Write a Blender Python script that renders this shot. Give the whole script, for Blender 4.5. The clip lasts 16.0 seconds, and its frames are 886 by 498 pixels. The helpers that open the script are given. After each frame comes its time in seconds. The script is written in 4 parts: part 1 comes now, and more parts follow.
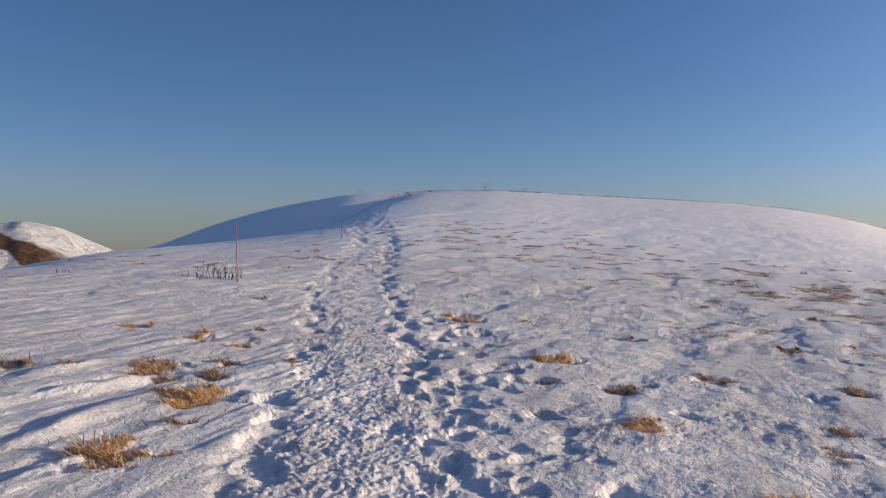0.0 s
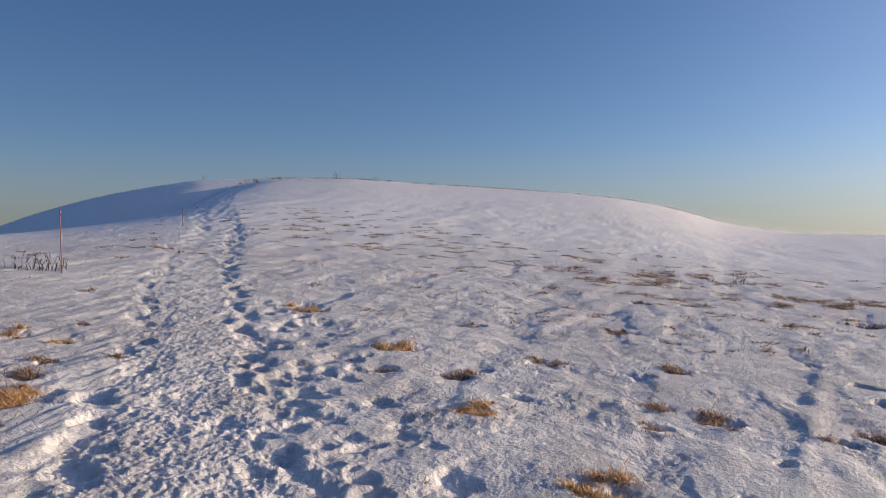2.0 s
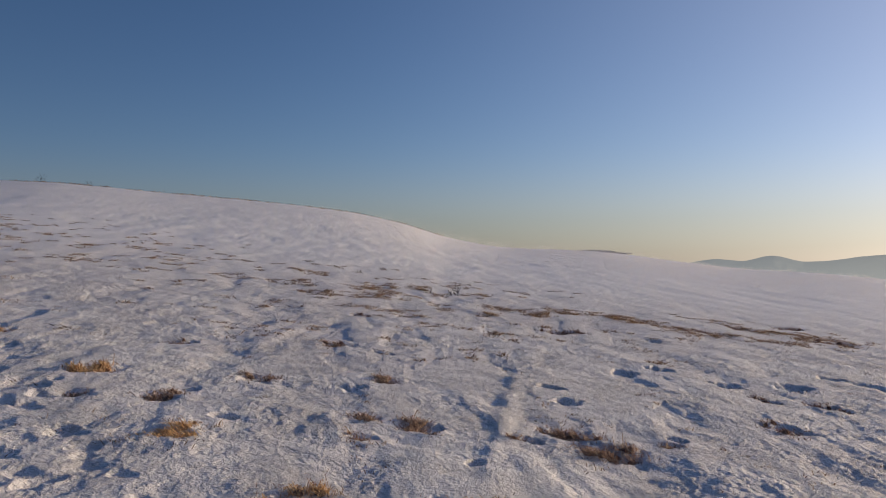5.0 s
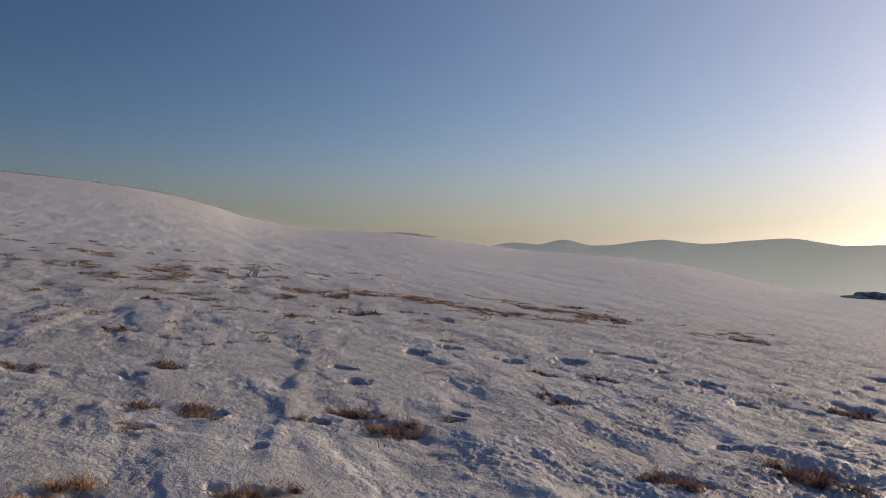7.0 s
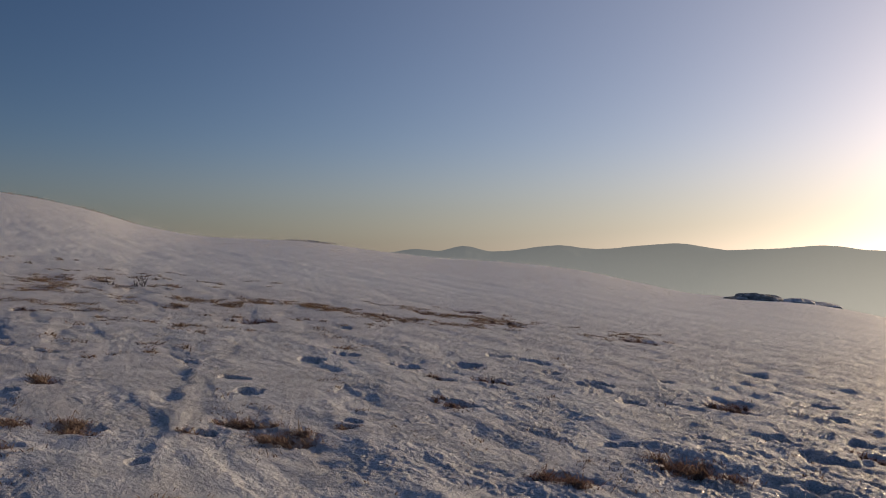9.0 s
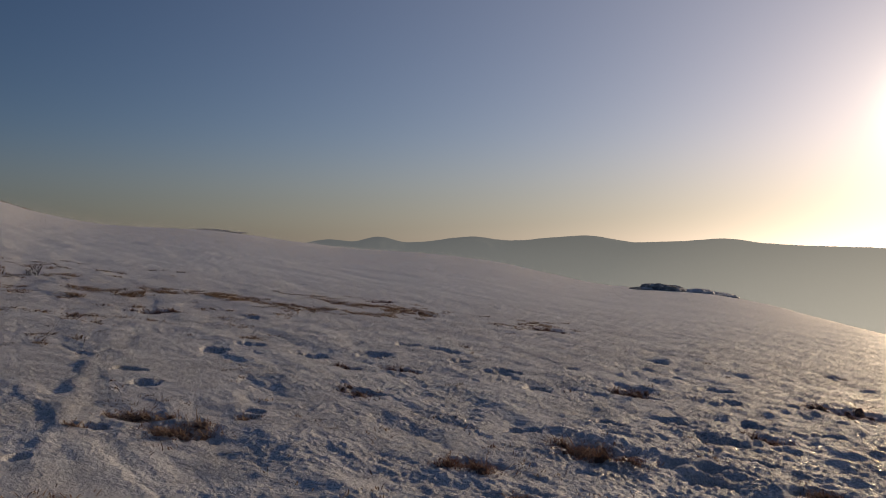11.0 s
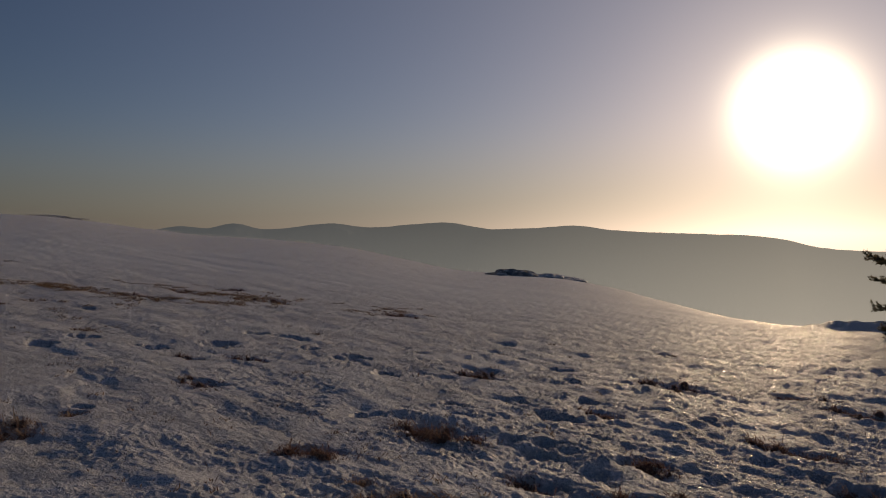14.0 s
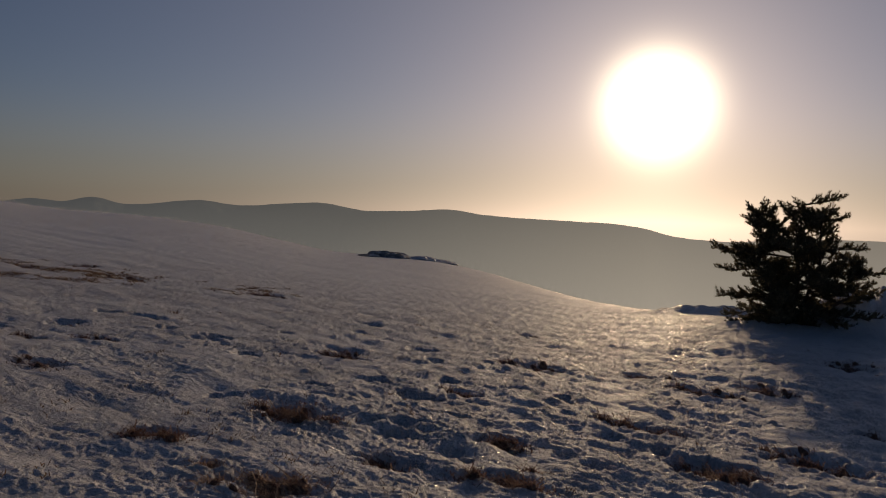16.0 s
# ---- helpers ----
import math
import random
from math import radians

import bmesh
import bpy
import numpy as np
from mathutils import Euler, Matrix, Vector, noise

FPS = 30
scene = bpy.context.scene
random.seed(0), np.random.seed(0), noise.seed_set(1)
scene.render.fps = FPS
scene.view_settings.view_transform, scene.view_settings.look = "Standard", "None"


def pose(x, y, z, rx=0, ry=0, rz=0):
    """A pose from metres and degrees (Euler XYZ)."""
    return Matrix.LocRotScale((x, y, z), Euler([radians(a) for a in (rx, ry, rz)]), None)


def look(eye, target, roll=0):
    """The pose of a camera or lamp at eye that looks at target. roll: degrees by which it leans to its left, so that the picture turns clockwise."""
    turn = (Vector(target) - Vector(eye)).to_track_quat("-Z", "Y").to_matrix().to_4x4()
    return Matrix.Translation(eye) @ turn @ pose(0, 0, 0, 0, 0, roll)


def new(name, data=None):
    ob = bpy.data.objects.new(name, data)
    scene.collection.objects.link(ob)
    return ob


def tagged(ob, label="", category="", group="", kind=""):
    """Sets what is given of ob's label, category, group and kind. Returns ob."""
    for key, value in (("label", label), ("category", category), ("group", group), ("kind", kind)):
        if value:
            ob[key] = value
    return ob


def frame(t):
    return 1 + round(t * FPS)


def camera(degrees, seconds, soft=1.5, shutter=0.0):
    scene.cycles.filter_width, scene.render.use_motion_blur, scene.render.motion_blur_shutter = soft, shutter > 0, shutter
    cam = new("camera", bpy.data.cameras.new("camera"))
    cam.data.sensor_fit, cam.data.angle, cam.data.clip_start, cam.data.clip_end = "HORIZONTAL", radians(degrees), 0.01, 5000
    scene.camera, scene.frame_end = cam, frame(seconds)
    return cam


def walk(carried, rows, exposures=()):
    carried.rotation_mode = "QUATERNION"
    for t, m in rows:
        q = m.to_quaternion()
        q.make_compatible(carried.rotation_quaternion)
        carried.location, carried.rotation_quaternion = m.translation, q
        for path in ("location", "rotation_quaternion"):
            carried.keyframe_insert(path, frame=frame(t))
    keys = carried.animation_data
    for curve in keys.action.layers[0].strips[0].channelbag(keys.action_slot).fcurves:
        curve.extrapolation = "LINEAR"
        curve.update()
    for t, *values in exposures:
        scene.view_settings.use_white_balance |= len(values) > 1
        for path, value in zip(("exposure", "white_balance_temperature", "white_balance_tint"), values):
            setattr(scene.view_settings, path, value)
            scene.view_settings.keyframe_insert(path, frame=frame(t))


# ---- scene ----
cam = camera(58.86, 16.0, soft=1.0)


def aim(x, y, z, azimuth, pitch, roll):
    """Camera pose from the azimuth clockwise from +y, the pitch and the lean, in degrees."""
    a, p = radians(azimuth), radians(pitch)
    way = Vector((math.sin(a) * math.cos(p), math.cos(a) * math.cos(p), math.sin(p)))
    return look((x, y, z), Vector((x, y, z)) + way, roll)


walk(cam, [
    (0.0, aim(-0.000, 0.000, 1.600, 0.00, 0.88, 0.05)),
    (0.5, aim(0.020, -0.002, 1.603, 2.29, 0.52, -0.45)),
    (1.0, aim(0.067, 0.024, 1.594, 5.12, -0.05, -0.91)),
    (1.5, aim(0.090, 0.025, 1.595, 7.86, 0.02, -0.69)),
    (2.0, aim(0.120, 0.013, 1.602, 10.73, 0.01, -0.21)),
    (2.5, aim(0.157, 0.016, 1.596, 14.29, -0.82, -0.62)),
    (3.0, aim(0.186, 0.022, 1.599, 18.26, -0.73, -0.34)),
    (5.5, aim(0.328, -0.074, 1.609, 33.81, 0.58, 0.19)),
    (6.0, aim(0.364, -0.103, 1.606, 38.14, -0.43, 0.51)),
    (6.5, aim(0.380, -0.134, 1.605, 40.96, -0.28, 0.27)),
    (7.0, aim(0.408, -0.153, 1.601, 44.07, -0.35, 0.48)),
    (7.5, aim(0.430, -0.179, 1.592, 46.36, -1.00, 0.09)),
    (8.0, aim(0.444, -0.165, 1.588, 47.62, -0.84, 0.45)),
    (8.5, aim(0.458, -0.175, 1.579, 49.55, -0.38, 0.53)),
    (9.0, aim(0.476, -0.195, 1.583, 51.28, 0.17, 0.05)),
    (11.5, aim(0.606, -0.222, 1.540, 59.01, -0.91, 0.16)),
    (12.0, aim(0.629, -0.243, 1.539, 60.60, -1.10, -0.24)),
    (12.5, aim(0.629, -0.247, 1.542, 62.36, -0.71, 0.33)),
    (13.0, aim(0.625, -0.285, 1.533, 63.92, -0.96, 0.45)),
    (13.5, aim(0.644, -0.308, 1.525, 66.17, -1.42, 0.21)),
    (14.0, aim(0.645, -0.328, 1.530, 67.71, -1.36, 0.38)),
    (14.5, aim(0.660, -0.346, 1.522, 69.22, -1.62, 0.99)),
    (15.0, aim(0.693, -0.358, 1.504, 72.27, -2.65, 1.18)),
    (15.5, aim(0.696, -0.392, 1.504, 74.51, -2.50, 1.28)),
    (16.0, aim(0.716, -0.405, 1.499, 76.92, -2.48, 2.00)),
], exposures=[(0.0, 0.16, 7300, 12), (3.0, 0.02, 7600, 13), (6.0, -0.53, 7850, 13), (9.0, -1.01, 8050, 13), (12.5, -1.70, 8100, 14), (16.0, -2.14, 8400, 17)])

# ---- sky, sun ----
SUN_AZ, SUN_EL = 91.8, 8.1
SUN_WAY = Vector((math.sin(radians(SUN_AZ)) * math.cos(radians(SUN_EL)),
                  math.cos(radians(SUN_AZ)) * math.cos(radians(SUN_EL)), math.sin(radians(SUN_EL))))


def node(tree, kind, x=None, **values):
    n = tree.nodes.new(kind)
    for key, value in values.items():
        n.inputs[key.replace("_", " ")].default_value = value
    return n


world = bpy.data.worlds.new("sky")
scene.world = world
world.use_nodes = True
wt = world.node_tree
wt.nodes.clear()
sky = wt.nodes.new("ShaderNodeTexSky")
sky.sky_type, sky.sun_disc = "NISHITA", False
sky.sun_elevation, sky.sun_rotation = radians(SUN_EL), radians(SUN_AZ)
sky.altitude, sky.air_density, sky.dust_density, sky.ozone_density = 1500, 1.0, 1.1, 3.2
# the hazy brightness round the low sun
coord = wt.nodes.new("ShaderNodeTexCoord")
dot = wt.nodes.new("ShaderNodeVectorMath")
dot.operation = "DOT_PRODUCT"
dot.inputs[1].default_value = SUN_WAY
wt.links.new(coord.outputs["Generated"], dot.inputs[0])
# disc, bright ring and wide haze: (tightness, strength, colour)
total = None
for tight, strength, rgb in ((900, 18.0, (1.0, 0.94, 0.78)), (140, 0.8, (1.0, 0.93, 0.76)), (24, 0.28, (1.0, 0.96, 0.89)), (4, 0.36, (0.98, 0.96, 0.96))):
    power = wt.nodes.new("ShaderNodeMath")
    power.operation = "POWER"
    power.inputs[1].default_value = tight
    power.use_clamp = True
    lift = wt.nodes.new("ShaderNodeMath")
    lift.operation = "MAXIMUM"
    lift.inputs[1].default_value = 0.0
    wt.links.new(dot.outputs["Value"], lift.inputs[0])
    wt.links.new(lift.outputs[0], power.inputs[0])
    tint = wt.nodes.new("ShaderNodeVectorMath")
    tint.operation = "SCALE"
    tint.inputs[0].default_value = [c * strength for c in rgb]
    wt.links.new(power.outputs[0], tint.inputs["Scale"])
    if total is None:
        total = tint
    else:
        add = wt.nodes.new("ShaderNodeVectorMath")
        wt.links.new(total.outputs[0], add.inputs[0])
        wt.links.new(tint.outputs[0], add.inputs[1])
        total = add
bg, bg2, both, out = (wt.nodes.new(k) for k in ("ShaderNodeBackground", "ShaderNodeBackground", "ShaderNodeAddShader", "ShaderNodeOutputWorld"))
bg.inputs["Strength"].default_value, bg2.inputs["Strength"].default_value = 0.155, 1.0
# pale, milky air low over the horizon, deeper blue overhead
height = wt.nodes.new("ShaderNodeSeparateXYZ")
wt.links.new(coord.outputs["Generated"], height.inputs[0])
low = wt.nodes.new("ShaderNodeMapRange")
low.interpolation_type = "SMOOTHERSTEP"
for key, v in (("From Min", 0.16), ("From Max", -0.03), ("To Min", 0.0), ("To Max", 1.0)):
    low.inputs[key].default_value = v
wt.links.new(height.outputs["Z"], low.inputs["Value"])
shades = []
for saturation, rgb in ((1.10, (0.98, 0.86, 0.99)), (0.50, (0.60, 0.62, 0.69))):
    hue, dye = wt.nodes.new("ShaderNodeHueSaturation"), wt.nodes.new("ShaderNodeMix")
    hue.inputs["Saturation"].default_value = saturation
    wt.links.new(sky.outputs[0], hue.inputs["Color"])
    dye.data_type, dye.blend_type = "RGBA", "MULTIPLY"
    dye.inputs[0].default_value, dye.inputs[7].default_value = 1.0, (*rgb, 1)
    wt.links.new(hue.outputs[0], dye.inputs[6])
    shades.append(dye)
air = wt.nodes.new("ShaderNodeMix")
air.data_type = "RGBA"
wt.links.new(low.outputs[0], air.inputs[0])
wt.links.new(shades[0].outputs[2], air.inputs[6])
wt.links.new(shades[1].outputs[2], air.inputs[7])
# thicker, brighter air on the sun's side of the sky
side_light = wt.nodes.new("ShaderNodeMapRange")
for key, v in (("From Min", -0.6), ("From Max", 0.95), ("To Min", 0.70), ("To Max", 1.14)):
    side_light.inputs[key].default_value = v
wt.links.new(dot.outputs["Value"], side_light.inputs["Value"])
veil = wt.nodes.new("ShaderNodeVectorMath")
veil.operation = "SCALE"
wt.links.new(air.outputs[2], veil.inputs[0])
wt.links.new(side_light.outputs["Result"], veil.inputs["Scale"])
wt.links.new(veil.outputs[0], bg.inputs["Color"])
wt.links.new(total.outputs[0], bg2.inputs["Color"])
wt.links.new(bg.outputs[0], both.inputs[0])
wt.links.new(bg2.outputs[0], both.inputs[1])
wt.links.new(both.outputs[0], out.inputs["Surface"])

sun = new("sun", bpy.data.lights.new("sun", "SUN"))
sun.data.energy, sun.data.angle, sun.data.color = 4.2, radians(0.6), (1.0, 0.82, 0.60)
sun.matrix_world = look(SUN_WAY * 50, (0, 0, 0))
# ---- materials ----


class Mat:
    """A principled material with short ways to add noise, ramps and bump."""

    def __init__(self, name, rough=0.6, **values):
        self.m = bpy.data.materials.new(name)
        self.m.use_nodes = True
        self.t = self.m.node_tree
        self.p = self.t.nodes["Principled BSDF"]
        self.set(Roughness=rough, **values)
        self.co = self.t.nodes.new("ShaderNodeTexCoord").outputs["Object"]

    def set(self, **values):
        for key, v in values.items():
            self.p.inputs[key.replace("_", " ")].default_value = v

    def link(self, a, b):
        self.t.links.new(a, b)

    def noise(self, scale, detail=4, rough=0.6, stretch=(1, 1, 1), turn=0.0):
        mp = self.t.nodes.new("ShaderNodeMapping")
        mp.vector_type = "TEXTURE"
        mp.inputs["Scale"].default_value = stretch
        mp.inputs["Rotation"].default_value = (0, 0, turn)
        self.link(self.co, mp.inputs["Vector"])
        n = node(self.t, "ShaderNodeTexNoise", Scale=scale, Detail=detail, Roughness=rough)
        self.link(mp.outputs[0], n.inputs["Vector"])
        return n.outputs["Fac"]

    def ramp(self, fac, *stops):
        r = self.t.nodes.new("ShaderNodeValToRGB")
        while len(r.color_ramp.elements) < len(stops):
            r.color_ramp.elements.new(0.5)
        for el, (at, c) in zip(r.color_ramp.elements, stops):
            el.position, el.color = at, (*c, 1) if len(c) == 3 else c
        self.link(fac, r.inputs["Fac"])
        return r.outputs["Color"]

    def range(self, fac, a, b, lo, hi):
        r = self.t.nodes.new("ShaderNodeMapRange")
        for key, v in (("From Min", a), ("From Max", b), ("To Min", lo), ("To Max", hi)):
            r.inputs[key].default_value = v
        self.link(fac, r.inputs["Value"])
        return r.outputs["Result"]

    def mix(self, fac, a, b, kind="MIX"):
        m = self.t.nodes.new("ShaderNodeMix")
        m.data_type, m.blend_type = "RGBA", kind
        for value, key in ((fac, 0), (a, 6), (b, 7)):
            if hasattr(value, "links"):
                self.link(value, m.inputs[key])
            else:
                m.inputs[key].default_value = value if key == 0 else (*value, 1)
        return m.outputs[2]

    def color(self, c):
        self.link(c, self.p.inputs["Base Color"])

    def bump(self, *layers):
        last = None
        for fac, strength, distance in layers:
            b = node(self.t, "ShaderNodeBump", Distance=distance)
            if hasattr(strength, "links"):
                self.link(strength, b.inputs["Strength"])
            else:
                b.inputs["Strength"].default_value = strength
            self.link(fac, b.inputs["Height"])
            if last:
                self.link(last, b.inputs["Normal"])
            last = b.outputs[0]
        self.link(last, self.p.inputs["Normal"])


WIND = 24.0  # azimuth along which the drifts run
snow = Mat("snow", 0.5, Specular_IOR_Level=0.38)
long_streak = snow.noise(1.0, 5, 0.6, (2.4, 0.7, 1.0), radians(90 - WIND))
fine_streak = snow.noise(1.0, 5, 0.65, (0.34, 0.17, 0.3), radians(90 - WIND))
patch = snow.noise(0.35, 5, 0.6)
grain = snow.noise(42, 4, 0.7)
crust = snow.noise(7, 6, 0.7)
rugged = snow.range(snow.noise(1.7, 5, 0.65), 0.40, 0.62, 0.05, 1.0)
pebble = snow.mix(rugged, (0.5, 0.5, 0.5), snow.noise(24, 5, 0.75, (1.3, 1.0, 1.0), radians(90 - WIND)))
lumps = snow.mix(snow.range(snow.noise(0.8, 4, 0.55), 0.42, 0.62, 0.15, 1.0), (0.5, 0.5, 0.5), crust)
tone = snow.ramp(long_streak, (0.3, (0.79, 0.785, 0.80)), (0.55, (0.86, 0.855, 0.86)), (0.8, (0.91, 0.90, 0.895)))
# old grassy crust round the path, clean drifts beyond painted paler for sunlit haze
reach = snow.t.nodes.new("ShaderNodeVectorMath")
reach.operation = "LENGTH"
snow.link(snow.co, reach.inputs[0])
worn = snow.mix(snow.range(patch, 0.40, 0.65, 0.15, 0.85), tone, (0.69, 0.68, 0.71))
drifted_lit = snow.ramp(long_streak, (0.3, (0.88, 0.88, 0.885)), (0.55, (0.94, 0.935, 0.93)), (0.8, (0.97, 0.96, 0.95)))
# stubble and old ice that show through the thin crust
stubble = snow.range(snow.noise(8, 5, 0.72, (1.5, 1.0, 1.0), radians(90 - WIND)), 0.53, 0.68, 0.0, 0.5)
worn = snow.mix(stubble, worn, (0.47, 0.44, 0.44))
snow.color(snow.mix(snow.range(reach.outputs["Value"], 17, 32, 0.0, 1.0), worn, drifted_lit))
facet = snow.noise(38, 2, 0.6)
middle = snow.noise(2.7, 6, 0.68)
snow.link(snow.range(facet, 0.60, 0.67, 0.72, 0.18), snow.p.inputs["Roughness"])
glaze = snow.mix(snow.range(reach.outputs["Value"], 24, 50, 0.0, 1.0), snow.range(facet, 0.63, 0.70, 0.9, 1.0), (0.7, 0.7, 0.7))
snow.link(glaze, snow.p.inputs["Specular IOR Level"])
crusty = snow.range(reach.outputs["Value"], 17, 34, 1.0, 0.12)
snow.bump((long_streak, 0.4, 0.10), (fine_streak, crusty, 0.035), (lumps, crusty, 0.06), (middle, crusty, 0.08), (pebble, crusty, 0.036), (facet, crusty, 0.010), (grain, 0.8, 0.008))
# light soaks into snow and softens its shadows
snow.p.subsurface_method = "RANDOM_WALK"
snow.set(Subsurface_Weight=0.5, Subsurface_Scale=0.028, Subsurface_Radius=(1.0, 0.95, 1.0))


def straw(name, dark, light, rough=0.75, thinness=0.4):
    m = Mat(name, rough, Specular_IOR_Level=0.25)
    g = m.t.nodes.new("ShaderNodeNewGeometry")
    c = m.ramp(g.outputs["Random Per Island"], (0.0, dark), (1.0, light))
    m.color(c)
    thin, mixed = m.t.nodes.new("ShaderNodeBsdfTranslucent"), m.t.nodes.new("ShaderNodeMixShader")
    m.link(c, thin.inputs["Color"])
    mixed.inputs[0].default_value = thinness
    m.link(m.p.outputs[0], mixed.inputs[1])
    m.link(thin.outputs[0], mixed.inputs[2])
    m.link(mixed.outputs[0], m.t.nodes["Material Output"].inputs["Surface"])
    return m


gold = straw("straw_gold", (0.50, 0.29, 0.14), (0.95, 0.71, 0.44))
mat_brown = Mat("root_mat", 0.95, Specular_IOR_Level=0.1)
mat_brown.color(mat_brown.ramp(mat_brown.noise(45, 5, 0.7), (0.3, (0.10, 0.058, 0.048)), (0.5, (0.25, 0.15, 0.12)), (0.7, (0.52, 0.40, 0.32))))
mat_brown.bump((mat_brown.noise(60, 4, 0.75), 1.0, 0.03))
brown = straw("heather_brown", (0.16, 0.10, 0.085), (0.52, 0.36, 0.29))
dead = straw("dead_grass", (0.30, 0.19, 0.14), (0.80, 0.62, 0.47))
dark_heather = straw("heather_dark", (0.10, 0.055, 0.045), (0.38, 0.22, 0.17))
streak_grass = straw("streak_grass", (0.13, 0.08, 0.055), (0.58, 0.40, 0.26))
twig = straw("twig", (0.05, 0.035, 0.03), (0.13, 0.09, 0.075))
needle = straw("spruce_needles", (0.09, 0.095, 0.055), (0.36, 0.29, 0.19), 0.55, 0.6)
bark = Mat("bark", 0.9)
bark.color(bark.ramp(bark.noise(9, 6, 0.7, (1, 1, 4)), (0.3, (0.05, 0.035, 0.028)), (0.7, (0.16, 0.115, 0.09))))
bark.bump((bark.noise(25, 5, 0.7, (1, 1, 5)), 0.8, 0.01))
red_paint = Mat("red_paint", 0.55)
red_paint.color(red_paint.ramp(red_paint.noise(14, 4), (0.35, (0.22, 0.09, 0.08)), (0.65, (0.36, 0.15, 0.13))))
rock = Mat("rock", 0.9)
rock.color(rock.ramp(rock.noise(1.2, 7, 0.65), (0.3, (0.22, 0.21, 0.21)), (0.50, (0.36, 0.345, 0.335)), (0.62, (0.78, 0.78, 0.78))))
rock.bump((rock.noise(3.5, 7, 0.7), 0.9, 0.15))
far_wood = Mat("forest_haze_glow", 1.0, Specular_IOR_Level=0.0)
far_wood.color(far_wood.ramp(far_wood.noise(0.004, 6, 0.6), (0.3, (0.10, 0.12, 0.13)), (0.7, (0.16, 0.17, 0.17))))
# air between painted as glowing haze, brighter towards the sun's side and low down
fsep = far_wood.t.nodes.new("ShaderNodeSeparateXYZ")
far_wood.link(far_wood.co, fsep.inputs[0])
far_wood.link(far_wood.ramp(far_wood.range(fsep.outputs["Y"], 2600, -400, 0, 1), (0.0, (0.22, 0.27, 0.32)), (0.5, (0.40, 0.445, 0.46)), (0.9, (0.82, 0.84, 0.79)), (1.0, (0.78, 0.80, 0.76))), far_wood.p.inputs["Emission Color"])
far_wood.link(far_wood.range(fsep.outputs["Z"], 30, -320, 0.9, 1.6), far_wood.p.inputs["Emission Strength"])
peak_mat = Mat("snowy_peak", 0.8, Specular_IOR_Level=0.1)
peak_mat.bump((peak_mat.noise(0.03, 8, 0.7), 1.0, 18.0))
unit = peak_mat.t.nodes.new("ShaderNodeVectorMath")
unit.operation = "NORMALIZE"
peak_mat.link(peak_mat.co, unit.inputs[0])
sep = peak_mat.t.nodes.new("ShaderNodeSeparateXYZ")
peak_mat.link(unit.outputs[0], sep.inputs[0])


def flank(slope, level, lo, hi):
    """0 to 1 across a slanting, ragged line on the mountain's face."""
    m, n = peak_mat.t.nodes.new("ShaderNodeMath"), peak_mat.t.nodes.new("ShaderNodeMath")
    m.operation = n.operation = "MULTIPLY_ADD"
    m.inputs[1].default_value, n.inputs[1].default_value = slope, 0.022
    peak_mat.link(sep.outputs["X"], m.inputs[0])
    peak_mat.link(sep.outputs["Z"], m.inputs[2])
    peak_mat.link(peak_mat.noise(0.02, 6, 0.65), n.inputs[0])
    peak_mat.link(m.outputs[0], n.inputs[2])
    return peak_mat.range(n.outputs[0], level + 0.009, level + 0.013, lo, hi)


low_edge, top_edge = flank(0.90, 0.0134 - 0.90 * 0.491, 0.0, 1.0), flank(0.46, 0.0323 - 0.46 * 0.491, 1.0, 0.0)
bare = peak_mat.mix(1.0, low_edge, top_edge, "MULTIPLY")
speck = peak_mat.ramp(peak_mat.noise(0.06, 5, 0.7), (0.54, (0, 0, 0)), (0.62, (0.6, 0.6, 0.6)))
bare = peak_mat.mix(0.7, bare, speck, "LIGHTEN")
peak_mat.color(peak_mat.mix(bare, (0.82, 0.82, 0.83), (0.15, 0.085, 0.055)))


# ---- shape of the land ----
# azimuths in degrees clockwise from +y; heights relative to the first eye, 1.6 m over the snow
EYE = 1.6
SLOPE_X, SLOPE_Y = -0.06, 0.08


def spline(knots, values, x):
    """Smooth monotone curve through a few knots."""
    k, v = np.array(knots, float), np.array(values, float)
    h, d = np.diff(k), np.diff(v) / np.diff(k)
    m = np.concatenate([[d[0]], np.where(d[1:] * d[:-1] > 0, 2 * d[1:] * d[:-1] / (d[1:] + d[:-1] + 1e-12), 0), [d[-1]]])
    x = np.clip(x, k[0], k[-1])
    i = np.clip(np.searchsorted(k, x) - 1, 0, len(k) - 2)
    t = (x - k[i]) / h[i]
    return ((2 * t**3 - 3 * t**2 + 1) * v[i] + (t**3 - 2 * t**2 + t) * h[i] * m[i]
            + (3 * t**2 - 2 * t**3) * v[i + 1] + (t**3 - t**2) * h[i] * m[i + 1])


# skyline of the near land: azimuth, elevation, distance
NEAR_AZ = [-180, -90, -45, -29.4, -22.8, -15.4, -10, -7.5, -4.5, -1, 3, 10.8, 16.7, 22.6, 27, 30.8, 34.8, 41, 47.4, 51, 56.5, 61.3, 65.4, 69.4, 76, 80, 84, 88, 91, 96, 104, 125, 180]
NEAR_EL = [-4, -4, -2.6, -0.59, 0.6, 1.35, 2.19, 2.85, 4.25, 5.0, 5.11, 4.66, 4.26, 3.65, 2.8, 1.66, 1.0, 0.72, -0.08, -0.5, -0.83, -1.38, -2.2, -2.95, -3.35, -4.0, -4.95, -5.76, -6.15, -6.35, -6.4, -6, -4]
